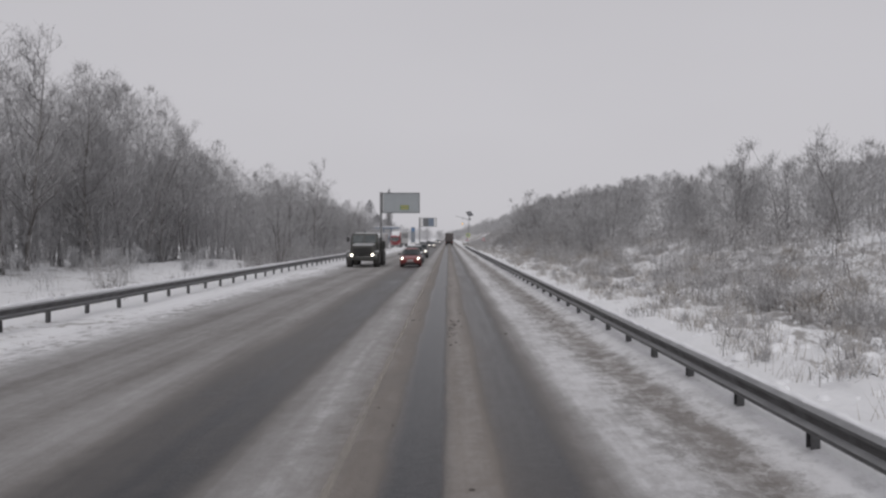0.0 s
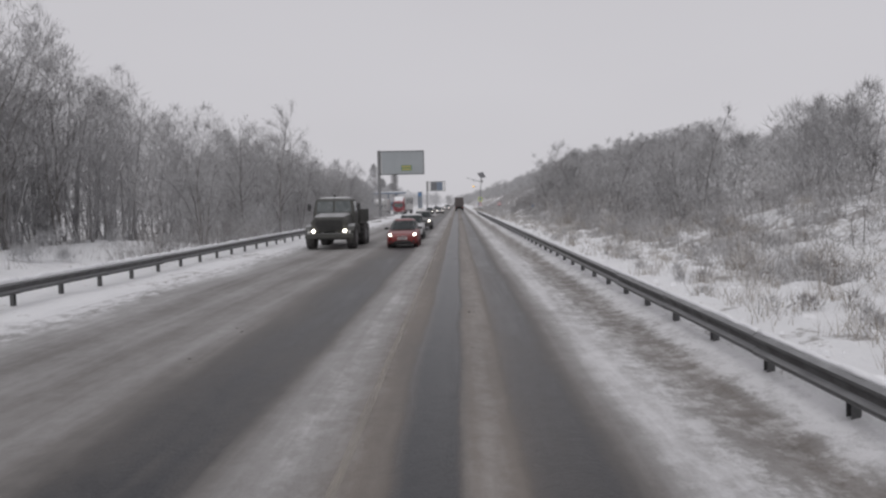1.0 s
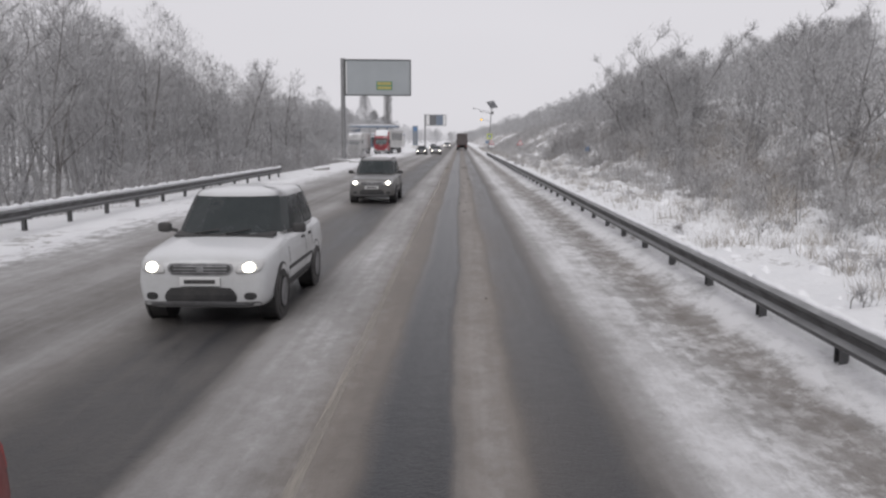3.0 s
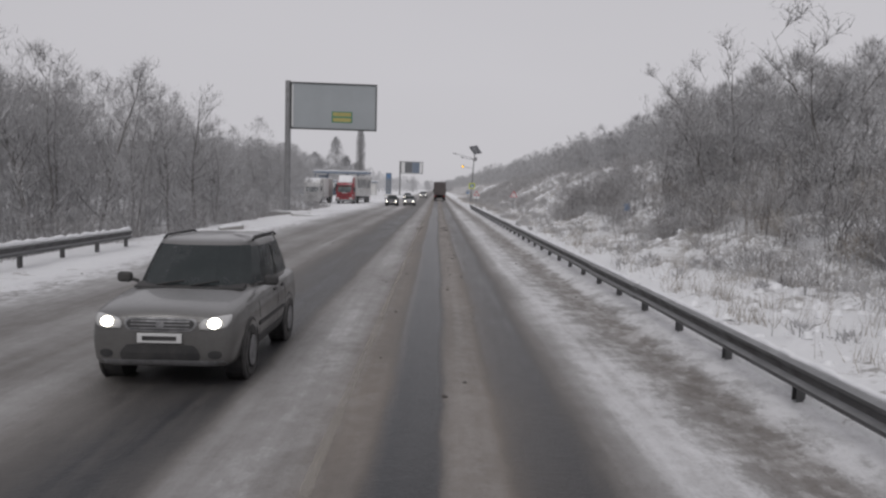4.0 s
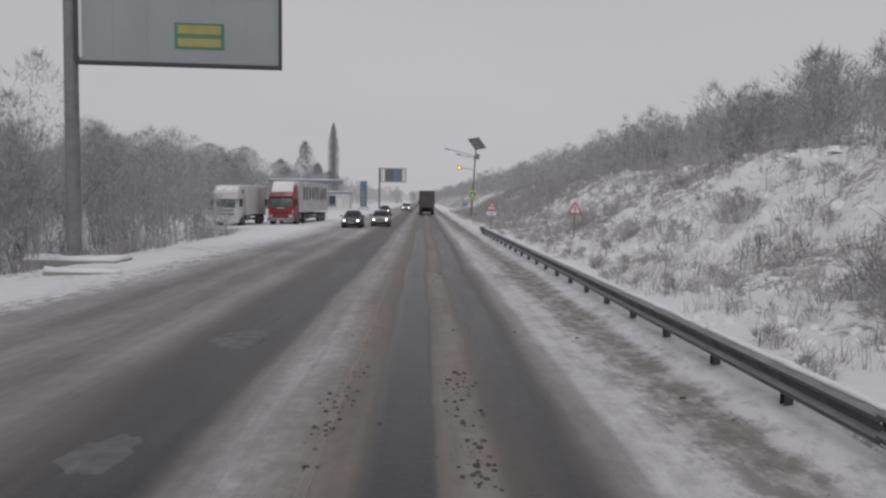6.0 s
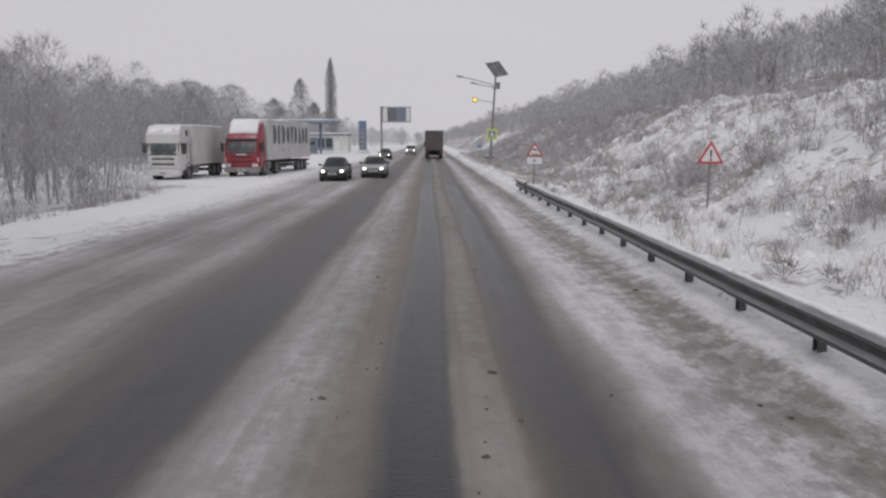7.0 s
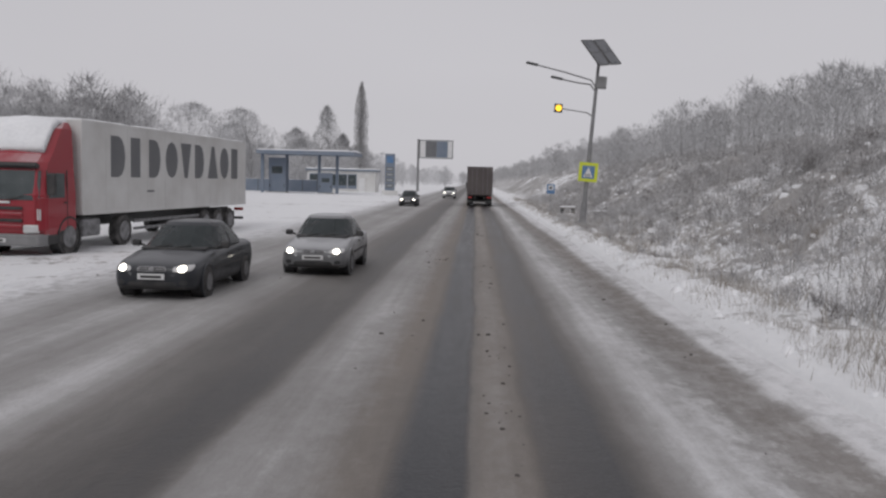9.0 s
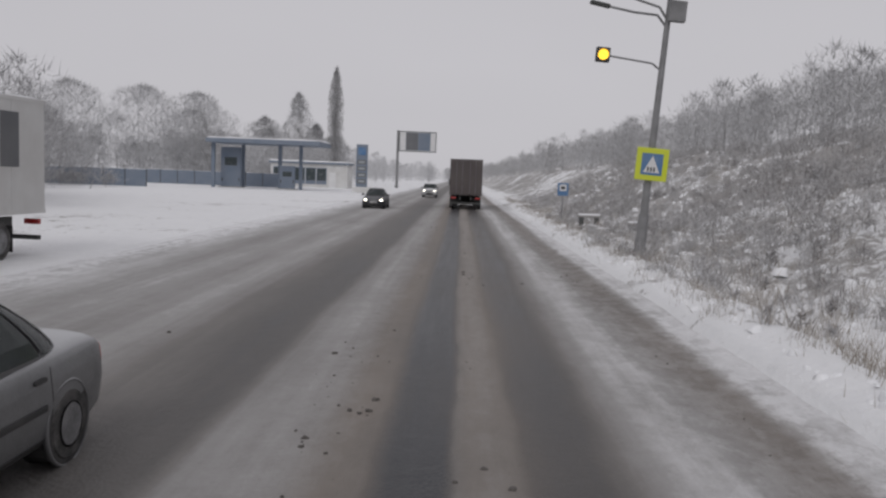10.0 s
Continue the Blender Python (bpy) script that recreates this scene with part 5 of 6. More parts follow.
# ---- filling station ----
st = thing("canopy", pose(0, 0, 0), "blue-edged filling station canopy with snow on its roof", "canopy")
part("roof", box(-33.0, -18.2, 303.0, 312.0, 5.95, 6.5, 0.03), BLUE_WALL, st)
rng = random.Random(11)
part("snow_cap", loft([[(x, 303.1, 6.49), (x, 303.6, 6.62 + 0.08 * rng.random()), (x, 307.5, 6.7 + 0.1 * rng.random()), (x, 311.5, 6.62 + 0.08 * rng.random()), (x, 311.9, 6.49)] for x in np.linspace(-32.9, -18.3, 16)]), SNOW, st, smooth=True)
for x, y in ((-24.2, 307.2), (-21.4, 307.2), (-32.4, 304.5), (-29.8, 309.5)):
    part("column", box(x - 0.22, x + 0.22, y - 0.22, y + 0.22, -0.2, 5.96, 0.03), BLUE_WALL, st)


def dispenser(x, y, w, label, h=3.2):
    d = thing("fuel_dispenser", pose(x, y, 0.05), label, "fuel pump", "fuel dispensers")
    part("housing", box(-w / 2, w / 2, -0.3, 0.3, 0.15, h, 0.05), BLUE_WALL, d)
    part("plinth", box(-w / 2 - 0.3, w / 2 + 0.3, -0.6, 0.6, -0.2, 0.18, 0.03), CONCRETE, d)
    part("display", box(-w * 0.3, w * 0.3, -0.325, -0.3, h * 0.55, h * 0.75), GLASS, d)
    for s in (-1, 1):
        part("nozzle", box(s * w * 0.42 - 0.05, s * w * 0.42 + 0.05, -0.42, -0.3, 0.9, 1.3, 0.02), BLACK, d)


dispenser(-23.0, 306.4, 2.0, "blue-grey fuel dispenser between the canopy columns")
# The second is a tall block standing for slanted columns with dark behind.
dispenser(-30.6, 306.6, 2.7, "tall dark blue block under the canopy end", 5.4)

kiosk = thing("kiosk", pose(0, 0, 0.0), "white flat-roofed station kiosk with blue-grey panels", "building")
part("wall", box(-31.0, -18.4, 331.0, 337.0, -0.2, 3.9, 0.03), WHITE, kiosk)
for k in range(5):
    x = -30.6 + k * 1.78
    w = part("window", box(x, x + 1.66, 330.94, 331.0, 0.6, 3.3), BLUE_WALL, kiosk)
    part("pane", box(x + 0.1, x + 1.56, 330.92, 330.938, 1.2, 3.15), GLASS, w)
part("door", box(-21.4, -20.3, 330.93, 331.0, 0.0, 2.6, 0.01, 1), WHITE_SIGN, kiosk)
part("roof", box(-31.3, -18.1, 330.6, 337.3, 3.9, 4.2, 0.03), BLUE_WALL, kiosk)
part("snow_cap", loft([[(x, 330.7, 4.19), (x, 331.2, 4.36 + 0.08 * rng.random()), (x, 336.6, 4.4 + 0.08 * rng.random()), (x, 337.2, 4.19)] for x in np.linspace(-31.2, -18.2, 12)]), SNOW, kiosk, smooth=True)

stele = thing("price_sign", pose(-13.1, 306.5, 0.05), "tall blue fuel price sign on a white plinth", "sign")
part("plinth", box(-1.2, 1.2, -0.6, 0.6, -0.2, 0.75, 0.05), WHITE, stele)
part("tower", box(-0.75, 0.75, -0.2, 0.2, 0.75, 6.4, 0.04), BLUE_WALL, stele)
for k in range(4):
    row = part("price_row", box(-0.6, 0.6, -0.225, -0.2, 1.2 + k * 0.85, 1.8 + k * 0.85), LETTER, stele)
    part("writing_bar", box(-0.4, 0.4, -0.24, -0.226, 1.38 + k * 0.85, 1.62 + k * 0.85), BOARD, row)
part("logo_shape", box(-0.5, 0.5, -0.225, -0.2, 5.0, 6.0, 0.05), BLUE_SIGN, stele)

fence = thing("fence", pose(-62.0, 292.0, 0.0, 0, 0, 4), "blue sheet-metal fence with snow along its top", "fence")
fence_sheet = bm_mesh("fence_panel", box(0.0, 2.44, -0.03, 0.03, 0.1, 2.1, 0.01, 1), BLUE_WALL)
fence_post = bm_mesh("fence_post", box(-0.05, 0.05, -0.05, 0.05, -0.4, 2.2, 0.01, 1), DARK_STEEL)
fence_snow = snow_strip_mesh(2.44, 21)
for k in range(10):
    piece("fence_panel", fence_sheet, fence, pose(k * 2.5 + 0.03, 0, 0))
    piece("fence_post", fence_post, fence, pose(k * 2.5, 0, 0))
    piece("snow_cap", fence_snow, fence, pose(k * 2.5 + 2.47, 0, 2.09, 0, 0, 90))
piece("fence_post", fence_post, fence, pose(25.0, 0, 0))

more = thing("fence", pose(-56.5, 316.5, 0.0, 0, 0, 2), "blue sheet-metal fence behind the canopy with snow along its top", "fence")
for k in range(12):
    piece("fence_panel", fence_sheet, more, pose(k * 2.5 + 0.03, 0, 0))
    piece("fence_post", fence_post, more, pose(k * 2.5, 0, 0))
    piece("snow_cap", fence_snow, more, pose(k * 2.5 + 2.47, 0, 2.09, 0, 0, 90))
piece("fence_post", fence_post, more, pose(30.0, 0, 0))

# ---- trees, shrubs and grass ----


def tube_into(V, F, pts, radii, n=4):
    """A tapering many-sided tube through points, added to vertex and face lists."""
    base = len(V)
    for p, r in zip(pts, radii):
        for k in range(n):
            a = 2 * math.pi * k / n
            V.append((p[0] + r * math.cos(a), p[1] + r * math.sin(a), p[2]))
    for i in range(len(pts) - 1):
        for k in range(n):
            a, b = base + i * n + k, base + i * n + (k + 1) % n
            F.append((a, b, b + n, a + n))


def blade_into(V, F, p, q, w, rng):
    """A thin pointed twig or grass blade from p to q."""
    a = rng.uniform(0, 6.28)
    ox, oy, oz = math.cos(a) * w, math.sin(a) * w, rng.uniform(-0.5, 0.5) * w
    base = len(V)
    V += [(p[0] - ox, p[1] - oy, p[2] - oz), (p[0] + ox, p[1] + oy, p[2] + oz), (q[0], q[1], q[2])]
    F.append((base, base + 1, base + 2))


def limb(p, d, length, bend, rng, n=4):
    """Points along a crooked limb."""
    pts = [Vector(p)]
    d = Vector(d).normalized()
    for _ in range(n):
        d = (d + Vector((rng.gauss(0, bend), rng.gauss(0, bend), rng.gauss(0, bend) * 0.6 + 0.06))).normalized()
        pts.append(pts[-1] + d * length / n)
    return pts


def grow(seed, h, spread, boughs, twigs, stems=1, low=0.18, upright=0.6, twig_len=0.55, twig_w=0.016):
    """Wood (trunk and boughs) and crown (fine twigs) of a bare tree of height h."""
    rng = random.Random(seed)
    WV, WF, TV, TF = [], [], [], []

    def sprays(pts, count, reach):
        for _ in range(count):
            i = rng.randrange(1, len(pts))
            t = rng.random()
            p = pts[i - 1].lerp(pts[i], t)
            d = (pts[i] - pts[i - 1]).normalized()
            d = (d * 0.7 + Vector((rng.gauss(0, 0.7), rng.gauss(0, 0.7), rng.gauss(0.35, 0.45)))).normalized()
            L = reach * rng.uniform(0.5, 1.35)
            m = p + d * L * 0.5
            q = m + (d + Vector((rng.gauss(0, 0.35), rng.gauss(0, 0.35), rng.gauss(0.05, 0.3)))).normalized() * L * 0.55
            blade_into(TV, TF, p, m, twig_w, rng)
            blade_into(TV, TF, m, q, twig_w * 0.7, rng)
            for _ in range(2):
                e = m.lerp(q, rng.random())
                g = e + Vector((rng.gauss(0, 0.5), rng.gauss(0, 0.5), rng.gauss(0.3, 0.4))) * L * 0.45
                blade_into(TV, TF, e, g, twig_w * 0.55, rng)
    for s in range(stems):
        lean = Vector((rng.gauss(0, 0.07 + 0.1 * (stems > 1)), rng.gauss(0, 0.07 + 0.1 * (stems > 1)), 1))
        hh = h * (1 if s == 0 else rng.uniform(0.65, 0.95))
        p0 = Vector((rng.gauss(0, 0.15) * (stems > 1), rng.gauss(0, 0.15) * (stems > 1), -0.4))
        trunk = limb(p0, lean, hh * 0.93 + 0.4, 0.11, rng, 7)
        r = 0.0112 * hh / (1 + 0.3 * (stems > 1))
        tube_into(WV, WF, trunk, [r * (1.25 if i == 0 else (1 - i / 7.6)) for i in range(8)], 6)
        for b in range(boughs // stems):
            t = low + (0.97 - low) * (b + rng.random()) / (boughs // stems)
            f = t * 7
            i = min(6, int(f))
            p = trunk[i].lerp(trunk[i + 1], f - i)
            a = rng.uniform(0, 6.28)
            d = Vector((math.cos(a), math.sin(a), upright + rng.uniform(-0.2, 0.5)))
            L = h * spread * (1.15 - 0.75 * t) * rng.uniform(0.7, 1.25)
            bough = limb(p, d, L, 0.2, rng, 4)
            rb = r * (1 - t) * 0.45 + 0.012
            tube_into(WV, WF, bough, [rb, rb * 0.75, rb * 0.5, rb * 0.32, 0.005], 4)
            sprays(bough[1:], twigs, twig_len)
            for _ in range(4):
                j = rng.randrange(1, 4)
                p2 = bough[j].lerp(bough[j + 1], rng.random())
                d2 = (bough[j + 1] - bough[j]).normalized() + Vector((rng.gauss(0, 0.7), rng.gauss(0, 0.7), rng.gauss(0.35, 0.3)))
                sub = limb(p2, d2, L * rng.uniform(0.3, 0.55), 0.25, rng, 3)
                tube_into(WV, WF, sub, [rb * 0.45, rb * 0.3, rb * 0.2, 0.004], 3)
                sprays(sub, twigs, twig_len * 0.85)
    return (WV, WF), (TV, TF)


def tree_model(seed, label, **kw):
    (WV, WF), (TV, TF) = grow(seed, **kw)
    t = thing("tree", pose(0, 0, 0), label, "tree", "bare roadside trees")
    trunk = new("trunk", raw_mesh("trunk", WV, WF, BARK))
    crown = new("crown", raw_mesh("crown", TV, TF, TWIG))
    trunk.parent = crown.parent = t
    return t


TALL = "tall bare winter tree with snow-dusted twigs"
YOUNG = "slim young bare tree with frosted branches"
SCRUB = "many-stemmed bare thicket tree with snow in its twigs"
models = [tree_model(11, TALL, h=10.5, spread=0.33, boughs=24, twigs=11), tree_model(12, TALL, h=9.5, spread=0.3, boughs=20, twigs=11, stems=2),
          tree_model(13, YOUNG, h=9.0, spread=0.27, boughs=20, twigs=10, upright=0.7), tree_model(14, SCRUB, h=5.6, spread=0.36, boughs=21, twigs=10, stems=3, low=0.08),
          tree_model(15, SCRUB, h=4.8, spread=0.42, boughs=20, twigs=10, stems=4, low=0.06), tree_model(16, YOUNG, h=7.0, spread=0.28, boughs=18, twigs=10, stems=2, low=0.12)]
free_models = list(range(len(models)))


def plant(k, x, y, s, rng):
    """Stands tree model k at a place; the model itself is used for its first place."""
    m = pose(x, y, float(land(x, y)) - 0.05, rng.uniform(-3, 3), rng.uniform(-3, 3), rng.uniform(0, 360)) @ Matrix.Diagonal((s * rng.uniform(0.9, 1.15), s * rng.uniform(0.9, 1.15), s, 1))
    if k in free_models:
        free_models.remove(k)
        models[k].matrix_basis = m
        return models[k]
    ob = copy_thing(models[k], pose(0, 0, 0))
    ob.matrix_basis = m
    return ob


rng = random.Random(42)
# left wood: tall along the first stretch, then lower towards the yard
y = -2.0
while y < 166:
    late = min(1, max(0, (y - 138) / 40))
    k = rng.choice((0, 1, 2, 5) if late < 0.4 else (3, 5, 4, 5))
    back = 6.5 if y < 76 else 0.0
    plant(k, rng.uniform(-18.0, -14.8) - 1.5 * late - back, y + rng.uniform(-1.5, 1.5), rng.uniform(0.78, 1.05) * (1 - 0.15 * late) * (1.12 if y < 30 else 1.28 if y < 64 else 1.12 if y < 110 else 1.0), rng)
    y += 4.2
# right wood on the bank
y = 30.0
while y < 204:
    late = min(1, max(0, (y - 130) / 25))
    x = 12.5 + rng.uniform(-1.6, 2.5) + 8.0 * late + (5.0 if y < 62 else 0.0)
    plant(rng.choice((3, 4, 3, 5)), x, y + rng.uniform(-1.6, 1.6), rng.uniform(0.8, 1.1) * (1.0 if late < 0.5 else 0.85), rng)
    y += 4.8 if y < 140 else 7.5
# single trees that stand out
for k, x, yy, s in ((3, 13.2, 116.0, 1.3), (5, 14.6, 120.5, 1.1), (3, 12.8, 124.0, 1.25), (5, 15.4, 112.0, 1.15), (3, 12.3, 132.0, 1.25), (5, 13.5, 127.0, 0.95), (3, 10.0, 142.8, 0.5), (4, 9.8, 144.0, 0.4), (5, -14.1, 61.4, 0.8), (1, -13.3, 65.2, 0.76), (5, -14.0, 66.6, 0.8), (0, -46.0, 345.0, 1.4), (1, -36.0, 382.0, 1.7)):
    plant(k, x, yy, s, rng)

# poplar behind the filling station
rp = random.Random(77)
WV, WF, TV, TF = [], [], [], []
tube_into(WV, WF, [(0, 0, z) for z in (-0.4, 4, 10, 17, 23.5)], [0.42, 0.34, 0.25, 0.14, 0.03], 8)
for _ in range(2600):
    z = 1.8 + 22.0 * rp.random() ** 0.9
    w = 1.75 * math.sin(min(1.0, (24.6 - z) / 9.0) * 1.57) * min(1.0, 0.55 + z / 14.0)
    a, q = rp.uniform(0, 6.28), rp.random() ** 0.5
    p = (0.25 * w * q * math.cos(a), 0.25 * w * q * math.sin(a), z - 0.9 * rp.random())
    e = (w * q * math.cos(a), w * q * math.sin(a), z + 0.9 * rp.random())
    blade_into(TV, TF, p, e, 0.045, rp)
    for _ in range(2):
        blade_into(TV, TF, e, (e[0] + rp.gauss(0, 0.16), e[1] + rp.gauss(0, 0.16), e[2] + rp.uniform(0.3, 1.0)), 0.04, rp)
poplar = thing("tree", pose(-26.8, 371.0, 0.0), "tall narrow columnar poplar standing behind the filling station", "tree")
for name, V, F, mt in (("trunk", WV, WF, BARK), ("crown", TV, TF, POPLAR)):
    o = new(name, raw_mesh(name, V, F, mt))
    o.parent = poplar


def shrub_model(seed, label, n, h, w, arch):
    r = random.Random(seed)
    V, F = [], []
    for _ in range(n):
        a, q = r.uniform(0, 6.28), r.random() ** 0.6
        p = Vector((0.45 * w * q * math.cos(a), 0.45 * w * q * math.sin(a), -0.1))
        d = Vector((math.cos(a) * arch * q, math.sin(a) * arch * q, 1)) + Vector((r.gauss(0, 0.22), r.gauss(0, 0.22), 0))
        L = h * r.uniform(0.45, 1.1)
        pts = limb(p, d, L, 0.16, r, 3)
        for i in range(3):
            blade_into(V, F, pts[i], pts[i + 1] + (pts[i + 1] - pts[i]) * 0.3, 0.014 * (1 - i * 0.25), r)
            for _ in range(3):
                e = pts[i].lerp(pts[i + 1], r.random())
                blade_into(V, F, e, e + Vector((r.gauss(0, 0.5), r.gauss(0, 0.5), r.uniform(0.1, 0.7))) * 0.3 * h, 0.009, r)
    return tagged(new("shrub", raw_mesh("shrub", V, F, STEM)), label, "shrub", "leafless roadside shrubs")


shrubs = [shrub_model(31, "leafless thorny brown shrub standing in snow", 95, 1.5, 1.8, 0.7), shrub_model(32, "low tangle of bramble stems in snow", 55, 0.8, 1.8, 1.4),
          shrub_model(33, "upright leafless reddish-brown saplings in snow", 50, 2.0, 1.4, 0.35), shrub_model(34, "tuft of dead weeds sticking out of snow", 40, 0.7, 0.9, 0.6)]
free_shrubs = list(range(4))


def bush(k, x, y, s, r):
    m = pose(x, y, float(land(x, y)), r.uniform(-5, 5), r.uniform(-5, 5), r.uniform(0, 360)) @ Matrix.Diagonal((s, s, s * r.uniform(0.85, 1.15), 1))
    if k in free_shrubs:
        free_shrubs.remove(k)
        ob = shrubs[k]
    else:
        ob = copy_thing(shrubs[k], pose(0, 0, 0))
    ob.matrix_basis = m


rb = random.Random(8)
for _ in range(150):
    y = rb.uniform(5, 132)
    x = 8.6 + abs(rb.gauss(0, 3.6))
    low = y < 62
    if not (low and rb.random() < 0.3):
        bush(rb.choice((1, 1, 3, 0) if low else (0, 1, 1, 2, 3)), x, y, rb.uniform(0.5, 0.9) if low else rb.uniform(0.7, 1.25), rb)
for _ in range(100):
    y = rb.uniform(132, 262)
    x = (6.8 if y < 195 else 5.6) + abs(rb.gauss(0, 5.0))
    bush(rb.choice((0, 1, 1, 3, 3)), x, y, rb.uniform(0.45, 0.95), rb)
for _ in range(80):
    y = rb.uniform(0, 182)
    if y < 62 and rb.random() < 0.8:
        continue
    bush(rb.choice((0, 1, 2, 2)), -13.2 - abs(rb.gauss(0, 2.2)), y, rb.uniform(0.8, 1.3), rb)
for x, y, k, s in ((8.8, 141.5, 0, 1.3), (9.4, 142.8, 2, 1.1), (9.0, 144.0, 0, 0.8), (9.8, 141.6, 0, 1.4), (8.8, 140.0, 0, 1.1), (5.2, 221.5, 3, 0.9), (5.9, 223.5, 3, 1.0), (5.0, 218.0, 3, 0.8), (4.8, 226.0, 3, 0.9)):
    bush(k, x, y, s, rb)


def scatter_blades(name, count, place, h, w, material, label, seed):
    """Grass blades strewn over the ground as one mesh."""
    r = np.random.default_rng(seed)
    x, y = place(r, count)
    z = land(x, y)
    keep = z > -0.2
    x, y, z = x[keep], y[keep], z[keep]
    n = len(x)
    a, L = r.uniform(0, 6.28, n), h * r.uniform(0.35, 1.2, n)
    lean = r.normal(0, 0.4, (n, 2)) * L[:, None]
    ox, oy = np.cos(a) * w, np.sin(a) * w
    co = np.stack([np.stack([x - ox, y - oy, z - 0.03], -1), np.stack([x + ox, y + oy, z - 0.03], -1), np.stack([x + lean[:, 0], y + lean[:, 1], z + L], -1)], 1).reshape(-1, 3)
    me = bpy.data.meshes.new(name)
    me.vertices.add(len(co))
    me.vertices.foreach_set("co", co.ravel())
    me.loops.add(n * 3)
    me.loops.foreach_set("vertex_index", np.arange(n * 3))
    me.polygons.add(n)
    me.polygons.foreach_set("loop_start", np.arange(n) * 3)
    me.update(calc_edges=True)
    me.materials.append(material)
    return tagged(new(name, me), label, "grass", kind="stuff")


def tufts(y0, y1, x0, sx):
    def place(r, n):
        k = max(1, n // 26)
        cx, cy = x0 + np.abs(r.normal(0, sx, k)), r.uniform(y0, y1, k)
        i = r.integers(0, k, n)
        return cx[i] + r.normal(0, 0.18, n), cy[i] + r.normal(0, 0.22, n)
    return place


scatter_blades("dry_grass", 42000, tufts(0, 185, 5.3, 6.0), 0.42, 0.007, GRASS, "straw-coloured dead grass poking through snow on the bank", 1)
scatter_blades("dry_grass", 34000, tufts(185, 290, 5.0, 6.0), 0.38, 0.008, GRASS, "dead grass and weeds poking through snow by the road edge", 2)


def edge_tufts(r, n):
    """Low grass standing along the ploughed edge past the barrier."""
    x, y = tufts(186, 262, 4.5, 0.9)(r, n)
    return x, y


scatter_blades("dry_grass", 9000, edge_tufts, 0.22, 0.006, GRASS, "short dead grass along the ploughed snow edge", 4)


def left_tufts(r, n):
    """Dense along the wood, sparse in the clearing before it."""
    x, y = tufts(0, 190, 12.4, 5.0)(r, n)
    keep = (y > 76) | (r.random(n) < 0.2)
    return -x[keep], y[keep]


scatter_blades("dry_grass", 16000, left_tufts, 0.5, 0.009, STEM, "dead weeds along the foot of the left wood", 3)


# brushwood and woods whose single trees cannot be told apart


def brushwood(name, centres, per, length, width, material, label, seed, full=0.8):
    """Crowns of fine pointed twigs round tree centres (x, y, height, radius), as one mesh; full: how high up the crowns are widest."""
    r = np.random.default_rng(seed)
    c = np.array(centres, float)
    i = np.repeat(np.arange(len(c)), per)
    n = len(i)
    H, R = c[i, 2], c[i, 3]
    u = r.beta(1.5, 1.05, n)
    a, q = r.uniform(0, 6.283, n), np.sqrt(r.random(n))
    lump = 1 + 0.3 * np.sin(3 * a + c[i, 0] * 7) + 0.2 * np.sin(7 * u * 3 + c[i, 1] * 5)
    rad = R * q * lump * np.sin(np.pi * np.clip(0.12 + 0.88 * u, 0, 1) ** full) ** 0.7
    x, y = c[i, 0] + rad * np.cos(a), c[i, 1] + rad * np.sin(a)
    z = land(c[i, 0], c[i, 1]) + H * (0.04 + 0.9 * u)
    d = np.stack([r.normal(0, 0.5, n) + 0.5 * np.cos(a) * q, r.normal(0, 0.5, n) + 0.5 * np.sin(a) * q, r.uniform(0.1, 1.1, n)], -1)
    d /= np.linalg.norm(d, axis=1)[:, None]
    L = length * r.uniform(0.45, 1.3, n)
    b, w = r.uniform(0, 6.283, n), width * r.uniform(0.5, 1.2, n)
    o = np.stack([np.cos(b) * w, np.sin(b) * w, r.uniform(-0.6, 0.6, n) * w], -1)
    p = np.stack([x, y, z], -1)
    co = np.stack([p - o, p + o, p + d * L[:, None]], 1).reshape(-1, 3)
    # thin leaning stems that carry them
    V, F = [], []
    rr = random.Random(seed)
    for x, y, h, _ in centres:
        z0 = float(land(x, y))
        for _ in range(2):
            foot = (x + rr.gauss(0, 0.2), y + rr.gauss(0, 0.2), z0 - 0.3)
            knee = (foot[0] + rr.gauss(0, 0.05 * h), foot[1] + rr.gauss(0, 0.05 * h), z0 + h * 0.38)
            tip = (knee[0] + rr.gauss(0, 0.09 * h), knee[1] + rr.gauss(0, 0.09 * h), z0 + h * rr.uniform(0.62, 0.84))
            tube_into(V, F, [foot, knee, tip], [0.007 * h + 0.01, 0.0045 * h + 0.008, 0.008], 3)
    V, F = np.array(V), np.array(F)
    k = len(V)
    me = bpy.data.meshes.new(name)
    me.vertices.add(k + len(co))
    me.vertices.foreach_set("co", np.concatenate([V, co]).ravel())
    me.loops.add(F.size + n * 3)
    me.loops.foreach_set("vertex_index", np.concatenate([F.ravel(), k + np.arange(n * 3)]))
    me.polygons.add(len(F) + n)
    me.polygons.foreach_set("loop_start", np.concatenate([np.arange(len(F)) * 4, F.size + np.arange(n) * 3]))
    me.update(calc_edges=True)
    me.materials.append(material)
    return tagged(new(name, me), label, "woods", kind="stuff")


def strewn(r, count, x0, x1, y0, y1, h0, h1, share):
    out = []
    for _ in range(count):
        h = r.uniform(h0, h1)
        out.append((r.uniform(x0, x1), r.uniform(y0, y1), h, h * share * r.uniform(0.8, 1.3)))
    return out


